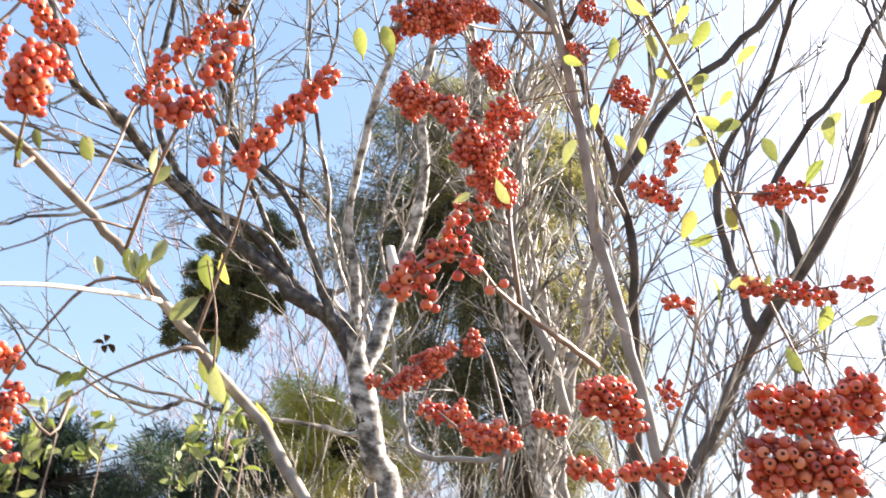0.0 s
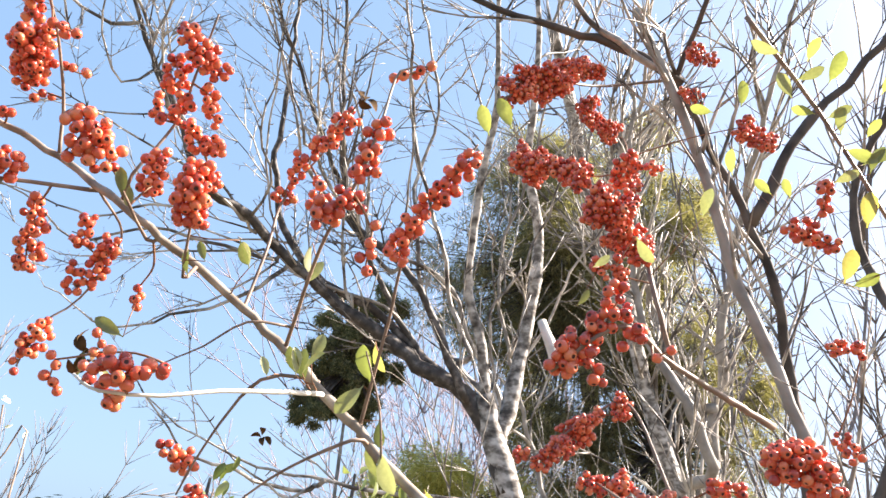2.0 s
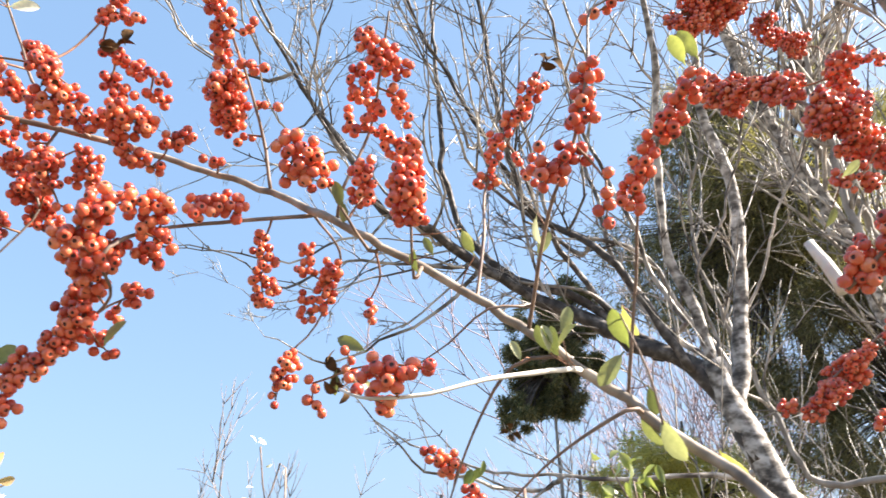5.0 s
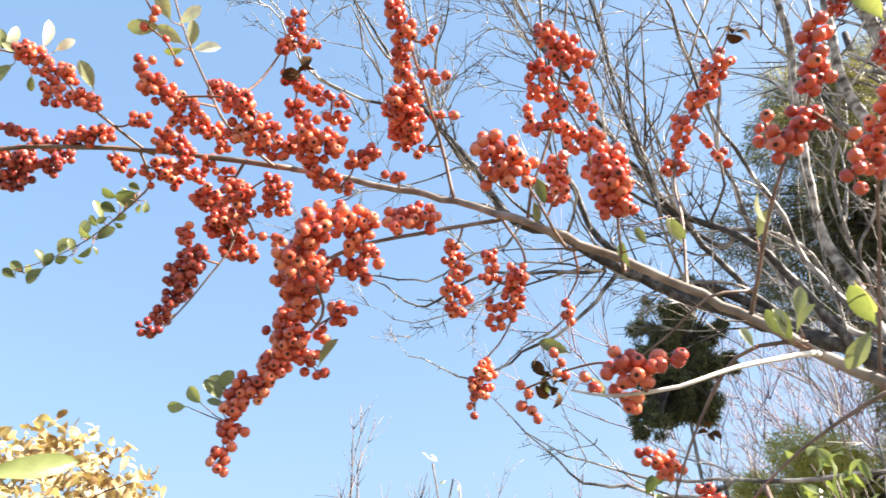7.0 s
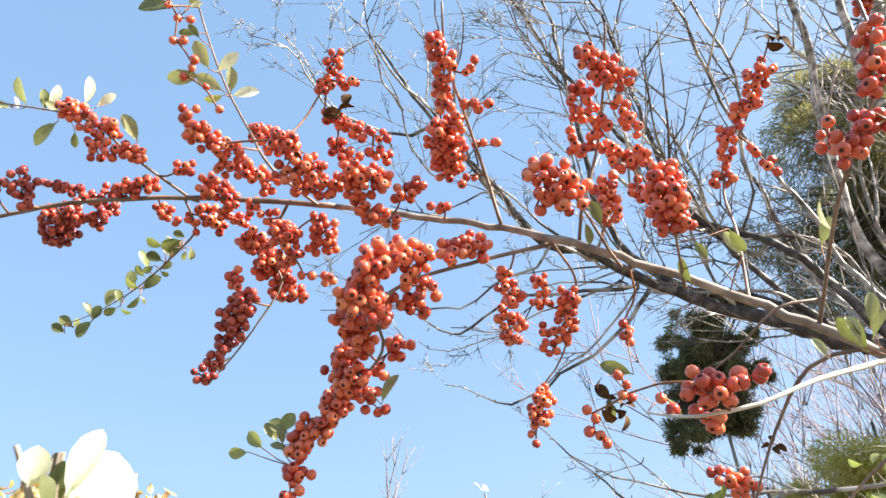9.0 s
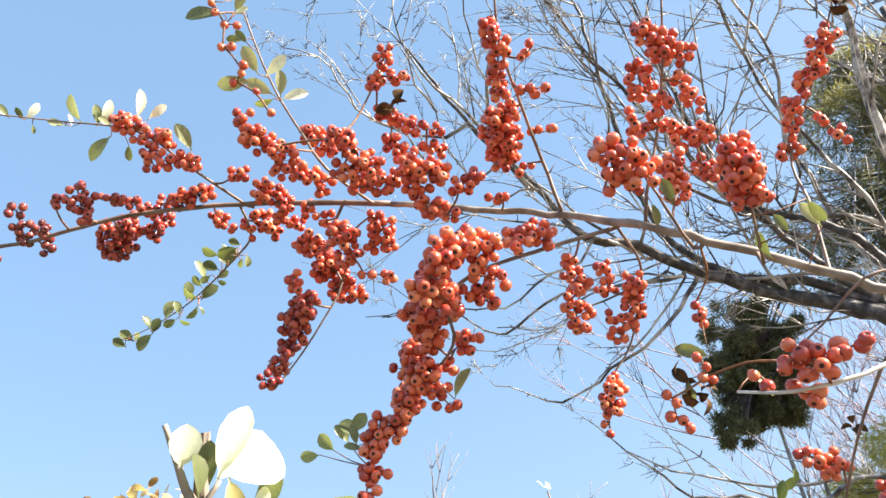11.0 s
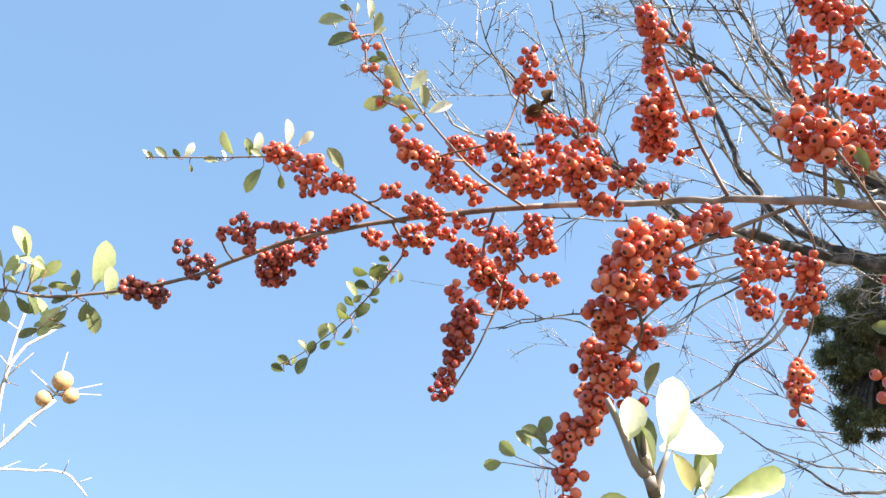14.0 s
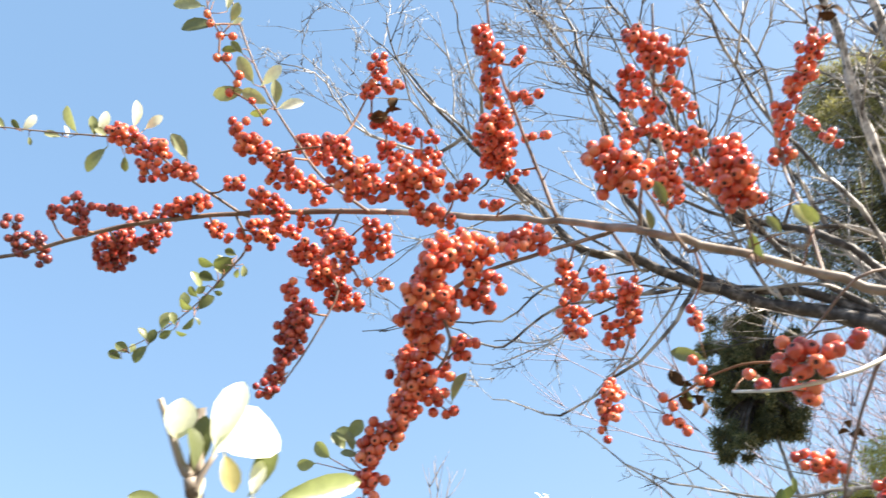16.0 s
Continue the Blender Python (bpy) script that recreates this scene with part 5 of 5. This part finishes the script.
leaf((-0.987, 0.046, 1.945), (-0.975, 0.054, 1.963), "p")
leaf((-0.989, 0.061, 1.926), (-0.994, 0.080, 1.912), "g")
leaf((-0.982, 0.068, 1.929), (-0.990, 0.083, 1.909), "g")
leaf((-0.978, 0.077, 1.924), (-0.985, 0.090, 1.906), "p")
leaf((-0.997, 0.052, 1.926), (-1.007, 0.060, 1.904), "g")
leaf((-1.000, 0.050, 1.924), (-1.008, 0.044, 1.910), "g")
leaf((-0.991, 0.053, 1.933), (-1.000, 0.041, 1.920), "p")
leaf((-1.003, 0.049, 1.919), (-1.008, 0.057, 1.908), "g")
leaf((-0.967, 0.100, 1.913), (-0.980, 0.086, 1.894), "p")
leaf((-0.967, 0.105, 1.910), (-0.975, 0.096, 1.897), "g")
leaf((-0.977, 0.099, 1.902), (-0.987, 0.086, 1.886), "p")
leaf((-0.975, 0.108, 1.895), (-0.979, 0.093, 1.893), "g")
leaf((-0.989, 0.089, 1.895), (-0.997, 0.071, 1.886), "g")
leaf((-0.981, 0.097, 1.899), (-0.986, 0.081, 1.895), "g")
leaf((-0.927, 0.146, 1.923), (-0.934, 0.132, 1.918), "g")
leaf((-0.989, 0.038, 1.947), (-0.986, 0.023, 1.955), "g")
leaf((-0.997, 0.040, 1.933), (-0.995, 0.023, 1.939), "p")
leaf((-0.993, 0.042, 1.939), (-1.004, 0.038, 1.920), "g")
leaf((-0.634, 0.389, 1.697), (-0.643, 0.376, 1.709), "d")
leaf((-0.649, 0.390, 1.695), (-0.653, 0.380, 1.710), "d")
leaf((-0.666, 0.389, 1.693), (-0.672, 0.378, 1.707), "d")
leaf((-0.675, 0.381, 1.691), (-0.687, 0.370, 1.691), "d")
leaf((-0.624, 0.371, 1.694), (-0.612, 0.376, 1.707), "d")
leaf((-0.188, 0.570, 1.729), (-0.181, 0.580, 1.706), "y")
leaf((-0.284, 0.514, 1.768), (-0.289, 0.503, 1.786), "n")
leaf((-0.233, 0.547, 1.686), (-0.235, 0.538, 1.710), "n")
leaf((-0.233, 0.514, 1.755), (-0.221, 0.510, 1.772), "n")
leaf((-0.174, 0.562, 1.663), (-0.172, 0.568, 1.643), "n")
leaf((-0.135, 0.571, 1.616), (-0.120, 0.577, 1.598), "y")
leaf((-0.184, 0.543, 1.684), (-0.204, 0.543, 1.662), "n")
leaf((-0.348, 0.425, 1.783), (-0.347, 0.413, 1.800), "n")
leaf((-0.281, 0.485, 1.778), (-0.277, 0.496, 1.762), "n")
leaf((-0.112, 0.744, 2.062), (-0.126, 0.720, 2.090), "y")
leaf((0.024, 0.638, 1.862), (0.039, 0.648, 1.840), "n")
leaf((0.121, 0.683, 1.955), (0.119, 0.669, 1.977), "y")
leaf((0.094, 0.710, 1.921), (0.102, 0.693, 1.946), "n")
leaf((-0.032, 0.761, 1.843), (-0.019, 0.754, 1.859), "n")
leaf((-0.015, 0.671, 1.846), (0.001, 0.666, 1.856), "n")
leaf((-0.115, 0.608, 1.957), (-0.122, 0.589, 1.980), "y")
leaf((0.101, 0.646, 2.005), (0.079, 0.644, 2.011), "y")
leaf((0.126, 0.641, 2.007), (0.127, 0.625, 2.027), "y")
leaf((0.173, 0.639, 2.014), (0.160, 0.625, 2.035), "n")
leaf((0.176, 0.628, 2.027), (0.199, 0.617, 2.032), "n")
leaf((0.184, 0.616, 2.039), (0.193, 0.600, 2.054), "y")
leaf((0.203, 0.626, 2.020), (0.214, 0.605, 2.041), "y")
leaf((0.194, 0.645, 1.999), (0.173, 0.645, 2.007), "y")
leaf((0.203, 0.646, 1.994), (0.224, 0.636, 2.000), "n")
leaf((0.216, 0.653, 1.980), (0.216, 0.637, 2.002), "n")
leaf((0.220, 0.660, 1.968), (0.244, 0.661, 1.955), "y")
leaf((0.237, 0.651, 1.974), (0.247, 0.638, 1.986), "y")
leaf((0.235, 0.665, 1.953), (0.260, 0.652, 1.960), "n")
leaf((0.241, 0.668, 1.945), (0.251, 0.652, 1.965), "n")
leaf((0.173, 0.685, 1.929), (0.167, 0.676, 1.946), "y")
leaf((0.156, 0.686, 1.934), (0.141, 0.680, 1.948), "y")
leaf((0.209, 0.671, 1.937), (0.230, 0.661, 1.944), "n")
leaf((0.256, 0.686, 1.886), (0.267, 0.695, 1.862), "y")
leaf((0.237, 0.687, 1.897), (0.239, 0.669, 1.926), "y")
leaf((0.243, 0.618, 1.998), (0.257, 0.600, 2.013), "y")
leaf((0.160, 0.606, 2.042), (0.132, 0.601, 2.054), "n")
leaf((0.219, 0.715, 1.852), (0.227, 0.699, 1.881), "y")
leaf((0.225, 0.715, 1.849), (0.248, 0.704, 1.857), "y")
leaf((0.292, 0.705, 1.819), (0.268, 0.718, 1.810), "n")
leaf((0.301, 0.700, 1.824), (0.296, 0.711, 1.802), "n")
leaf((0.304, 0.690, 1.844), (0.296, 0.679, 1.871), "n")
leaf((0.313, 0.639, 1.886), (0.322, 0.622, 1.908), "y")
leaf((0.288, 0.638, 1.907), (0.272, 0.630, 1.930), "n")
leaf((0.314, 0.611, 1.930), (0.329, 0.595, 1.942), "n")
leaf((0.329, 0.614, 1.915), (0.320, 0.600, 1.941), "n")
leaf((0.339, 0.586, 1.946), (0.354, 0.573, 1.953), "y")
leaf((0.312, 0.700, 1.751), (0.326, 0.702, 1.725), "n")
leaf((0.337, 0.686, 1.760), (0.344, 0.674, 1.785), "y")
leaf((0.255, 0.711, 1.782), (0.247, 0.701, 1.812), "y")
leaf((0.361, 0.672, 1.767), (0.379, 0.660, 1.774), "n")
leaf((-0.230, 0.531, 1.685), (-0.240, 0.519, 1.705), "n")
leaf((-0.224, 0.530, 1.697), (-0.216, 0.526, 1.718), "n")
leaf((-0.181, 0.551, 1.688), (-0.189, 0.539, 1.715), "y")
leaf((-0.253, 0.521, 1.681), (-0.257, 0.514, 1.695), "n")
leaf((-0.181, 0.562, 1.649), (-0.172, 0.571, 1.622), "n")
leaf((-0.166, 0.548, 1.638), (-0.155, 0.557, 1.608), "n")
leaf((-0.295, 0.467, 1.751), (-0.298, 0.458, 1.763), "n")
leaf((-0.396, 0.539, 1.715), (-0.416, 0.524, 1.726), "n")
leaf((-0.340, 0.445, 1.663), (-0.333, 0.452, 1.649), "y")
leaf((-0.409, 0.516, 1.696), (-0.413, 0.520, 1.676), "n")
leaf((-0.219, 0.479, 1.773), (-0.222, 0.489, 1.753), "n")
leaf((-0.314, 0.480, 1.745), (-0.315, 0.471, 1.763), "n")
leaf((-0.224, 0.517, 1.684), (-0.209, 0.514, 1.700), "n")
leaf((-0.233, 0.526, 1.685), (-0.234, 0.519, 1.705), "n")
leaf((-0.615, 0.374, 1.679), (-0.623, 0.362, 1.683), "n")
leaf((-0.617, 0.370, 1.682), (-0.616, 0.364, 1.698), "n")
leaf((-0.535, 0.394, 1.698), (-0.521, 0.398, 1.719), "n")
leaf((-0.380, 0.469, 1.821), (-0.383, 0.478, 1.805), "n")


def withered(p, size, owner=SHRUB):
    """A dead curled leaf caught among the berries."""
    acc = Acc()
    for _ in range(4):
        o = np.array(p) + leaf_rng.normal(0, size * 0.15, 3)
        v, f = leaf_blade(o, o + unit(leaf_rng.normal(0, 1, 3)) * size, leaf_rng, 0.6, 0.5, unit(leaf_rng.normal(0, 1, 3)))
        acc.add(v, f)
    part("withered_leaf", acc.mesh("withered_leaf", [DEAD]), owner, "curled dead brown leaf")


withered((-0.526, 0.347, 1.944), 0.016)
withered((-0.540, 0.310, 1.889), 0.009)
withered((-0.220, 0.525, 1.940), 0.014)
withered((-0.411, 0.516, 1.693), 0.016)
withered((-0.402, 0.513, 1.681), 0.014)
withered((-0.746, 0.391, 1.801), 0.013)
withered((-0.724, 0.278, 1.934), 0.011)
withered((-0.376, 0.801, 1.692), 0.012)


# ---- leafy shoots, oak, thorn bush ----
def shoot(name, root, tip, count, size, mat, seed, label, group=""):
    """Upright shoot with small leaves all along it."""
    rng = np.random.default_rng(seed)
    ob = thing(name, (root[0], root[1], 0), label, "plant", group)
    line = spline([(root[0], root[1], -0.01), root, ((root[0] + tip[0]) / 2 + rng.normal(0, 0.02), (root[1] + tip[1]) / 2, (root[2] + tip[2]) / 2), tip], 0.02)
    acc = Acc()
    tube(acc, line, 0.004, 0.0012, 6, 0, 0.1, rng)
    part("stem", acc.mesh("stem", [TWIG]), ob)
    top = [p for p in line if p[2] > root[2]]
    for _ in range(count):
        p = top[int(rng.integers(0, len(top)))] + rng.normal(0, 0.012, 3)
        e = p + unit(rng.normal(0, 1, 3) + np.array((0, 0, 0.7))) * size * rng.uniform(0.7, 1.2)
        la = Acc()
        v, f = leaf_blade(p, e, rng, 0.42, 0.15, unit(rng.normal(0, 1, 3) + np.array((0.3, -0.4, 0.3))))
        la.add(v, f)
        part("leaf", la.mesh("leaf", [mat]), ob)
    return ob


shoot("leafy_shoot", (-0.795, 0.953, 1.585), (-0.818, 0.909, 1.738), 7, 0.014, LEAF_PALE, 58, "thin pale shoot with a few tiny leaves")
for k, (a, b) in enumerate((
        ((-0.537, 1.073, 1.497), (-0.552, 1.055, 1.667)), ((-0.502, 1.146, 1.504), (-0.519, 1.132, 1.635)), ((-0.585, 1.103, 1.493), (-0.598, 1.096, 1.566)),
        ((-0.299, 1.064, 1.525), (-0.334, 1.039, 1.688)), ((-0.285, 1.120, 1.529), (-0.320, 1.098, 1.677)), ((-0.335, 1.105, 1.522), (-0.358, 1.093, 1.616)))):
    shoot("leafy_shoot", a, b, 22, 0.028, LEAF_FRESH, 60 + k, "upright shoot with small bright green leaves", "leafy shoots below the branch")


def oak_bush(place, centre, radii, count, seed):
    rng = np.random.default_rng(seed)
    ob = thing("oak_bush", place, "small oak holding tan and yellow dead leaves", "tree")
    c, rad = np.array(centre, float), np.array(radii, float)
    wood, acc = Acc(), Acc()
    grow(wood, rng, place, (0, 0, 1), c[2], 0.03, 0, 0.4, 0.05)
    for _ in range(40):
        d = unit(rng.normal(0, 1, 3))
        p = c + d * rad * rng.uniform(0.6, 1)
        tube(wood, spline([c - np.array((0, 0, rad[2] * 0.8)), (c + p) / 2, p], 0.06), 0.008, 0.002, 4)
    for _ in range(count):
        d = unit(rng.normal(0, 1, 3))
        p = c + d * rad * rng.uniform(0.3, 1.0) ** 0.5 * (1 + 0.15 * noise.noise(Vector(d * 3)))
        e = p + unit(rng.normal(0, 1, 3) + np.array((0, 0, -0.1))) * rng.uniform(0.035, 0.07)
        v, f = leaf_blade(p, e, rng, rng.uniform(0.4, 0.7), rng.uniform(-0.5, 0.6), unit(rng.normal(0, 1, 3)))
        acc.add(v, f)
    part("branchwood", wood.mesh("branchwood", [DARKBARK]), ob)["kind"] = "stuff"
    part("foliage", acc.mesh("foliage", [OAK_LEAF]), ob)["kind"] = "stuff"


oak_bush((-3.3, 1.9, 0), (-3.176, 1.497, 1.875), (0.50, 0.50, 0.42), 2300, 41)


def thorn_bush():
    """A thorny citrus bush: pale green-grey stems, long spines and three small fruits."""
    rng = np.random.default_rng(77)
    ob = thing("thorny_citrus_bush", (-1.75, 0.45, 0), "pale thorny bush with a few small dull orange fruits", "shrub")
    base = [(-1.75, 0.45, 0), (-1.71, 0.30, 0.9), (-1.64, 0.14, 1.55)]
    stems = [
        (base + [(-1.581, 0.111, 1.874), (-1.553, 0.141, 1.923), (-1.531, 0.170, 1.960), (-1.510, 0.197, 1.993), (-1.489, 0.225, 2.028)], 0.007, 0.0036, PALE_TWIG),
        (base + [(-1.565, 0.153, 1.889), (-1.528, 0.156, 1.974), (-1.505, 0.152, 2.031), (-1.489, 0.150, 2.072), (-1.466, 0.152, 2.124), (-1.450, 0.155, 2.162)], 0.006, 0.0020, PALE_TWIG),
        ([(-1.497, 0.152, 2.050), (-1.489, 0.152, 2.071), (-1.471, 0.170, 2.103), (-1.449, 0.209, 2.134)], 0.0030, 0.0022, PALE_TWIG),
        ([(-1.508, 0.151, 2.025), (-1.498, 0.149, 2.049), (-1.473, 0.180, 2.092)], 0.0014, 0.0009, TWIG),
        (base + [(-1.552, 0.132, 1.931), (-1.543, 0.176, 1.926), (-1.533, 0.222, 1.925), (-1.524, 0.263, 1.923), (-1.526, 0.284, 1.908), (-1.529, 0.303, 1.890)], 0.005, 0.0014, PALE_TWIG),
    ]
    for s, r0, r1, bark in stems:
        acc = Acc()
        line = spline(s, 0.02)
        line = [p + rng.normal(0, 0.0006, 3) for p in line]
        tube(acc, line, r0, r1, 7, 0, 0.12, rng)
        for p, q in list(zip(line, line[1:]))[-22::2]:
            w = unit(unit(q - p) * 0.5 + unit(rng.normal(0, 1, 3)) * 0.9)
            tube(acc, [p, p + w * 0.018, p + w * 0.036 * rng.uniform(0.5, 1.1)], 0.0011, 0.0002, 4)
        part("stem", acc.mesh("stem", [bark]), ob)
    hub = np.array((-1.487, 0.226, 2.034))
    for tip in ((-1.460, 0.227, 2.097), (-1.483, 0.182, 2.067), (-1.464, 0.288, 2.053), (-1.470, 0.290, 2.036)):
        acc = Acc()
        tube(acc, [hub, hub * 0.5 + np.array(tip) * 0.5 + np.array((0, 0, 0.001)), np.array(tip)], 0.0017, 0.0004, 5)
        part("thorn", acc.mesh("thorn", [PALE_TWIG]), ob)
    for p, r in (((-1.477, 0.230, 2.054), 0.0158), ((-1.493, 0.210, 2.028), 0.0128), ((-1.482, 0.246, 2.033), 0.0128)):
        bm = bmesh.new()
        bmesh.ops.create_uvsphere(bm, u_segments=20, v_segments=14, radius=r)
        for v in bm.verts:
            v.co = v.co * (1 + 0.03 * noise.noise(v.co * 90)) + Vector(p)
            if (v.co - Vector(p)).z > r * 0.93:
                v.co.z -= r * 0.12
        for fc in bm.faces:
            fc.smooth = True
        me = bpy.data.meshes.new("fruit")
        bm.to_mesh(me)
        bm.free()
        me.materials.append(FRUIT_SKIN)
        fr = part("fruit", me, ob, "small dull orange fruit")
        acc = Acc()
        tube(acc, [np.array(p), (np.array(p) + hub) / 2 + np.array((0, 0, -0.002)), hub], 0.0013, 0.0012, 5)
        part("stalk", acc.mesh("stalk", [TWIG]), ob)


thorn_bush()


# ---- sprout close to the lens ----
def sprout():
    rng = np.random.default_rng(15)
    root = (-0.3340, 0.0731, 1.5487)
    ob = thing("leaf_sprout", (root[0], root[1], 0), "fresh sprout of green leaves, some coloured sunlit white, on a brown stem", "plant")
    acc = Acc()
    tube(acc, spline([(root[0], root[1], -0.01), (root[0], root[1], 1.2), root, (-0.3330, 0.0715, 1.5539), (-0.3324, 0.0703, 1.5576)], 0.006), 0.0028, 0.0013, 8, 0, 0.06, rng)
    part("stem", acc.mesh("stem", [BARK]), ob)
    for way, r in (
            (((-0.3324, 0.0703, 1.5576), (-0.3335, 0.0688, 1.5605), (-0.3322, 0.0650, 1.5672), (-0.3318, 0.0622, 1.5726)), 0.0011),
            (((-0.3330, 0.0715, 1.5539), (-0.3310, 0.0722, 1.5580), (-0.3288, 0.0738, 1.5618)), 0.0009),
            (((-0.3335, 0.0722, 1.5515), (-0.3320, 0.0790, 1.5525), (-0.3305, 0.0845, 1.5540)), 0.0010)):
        acc = Acc()
        tube(acc, spline(way, 0.002), r, r * 0.55, 7, 0, 0.06, rng)
        part("side_stem", acc.mesh("side_stem", [BARK]), ob)
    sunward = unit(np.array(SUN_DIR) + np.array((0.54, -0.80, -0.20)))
    # the LEAF_PALE blades carry their sunlit white in the colour
    for b, e, w, m, face in (
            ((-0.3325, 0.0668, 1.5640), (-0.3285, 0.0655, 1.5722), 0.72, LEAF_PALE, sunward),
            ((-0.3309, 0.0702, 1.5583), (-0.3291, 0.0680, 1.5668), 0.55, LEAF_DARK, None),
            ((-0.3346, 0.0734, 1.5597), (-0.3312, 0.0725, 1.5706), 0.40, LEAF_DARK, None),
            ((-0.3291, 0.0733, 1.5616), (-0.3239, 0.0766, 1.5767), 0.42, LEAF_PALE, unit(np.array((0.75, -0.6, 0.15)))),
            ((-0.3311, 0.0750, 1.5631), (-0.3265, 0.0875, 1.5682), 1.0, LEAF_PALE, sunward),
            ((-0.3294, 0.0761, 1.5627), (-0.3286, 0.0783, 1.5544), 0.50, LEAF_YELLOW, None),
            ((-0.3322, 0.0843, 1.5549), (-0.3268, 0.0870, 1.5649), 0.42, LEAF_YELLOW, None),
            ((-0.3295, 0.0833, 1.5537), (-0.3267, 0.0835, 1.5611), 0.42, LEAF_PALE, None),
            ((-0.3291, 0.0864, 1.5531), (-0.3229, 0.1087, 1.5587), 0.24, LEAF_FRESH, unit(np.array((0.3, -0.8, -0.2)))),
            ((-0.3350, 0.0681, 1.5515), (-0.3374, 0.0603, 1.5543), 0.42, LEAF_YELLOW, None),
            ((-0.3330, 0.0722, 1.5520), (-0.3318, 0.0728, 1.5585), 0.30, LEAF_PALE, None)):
        la = Acc()
        v, f = leaf_blade(b, e, rng, w, 0.1, face)
        la.add(v, f)
        part("leaf", la.mesh("leaf", [m]), ob)


sprout()
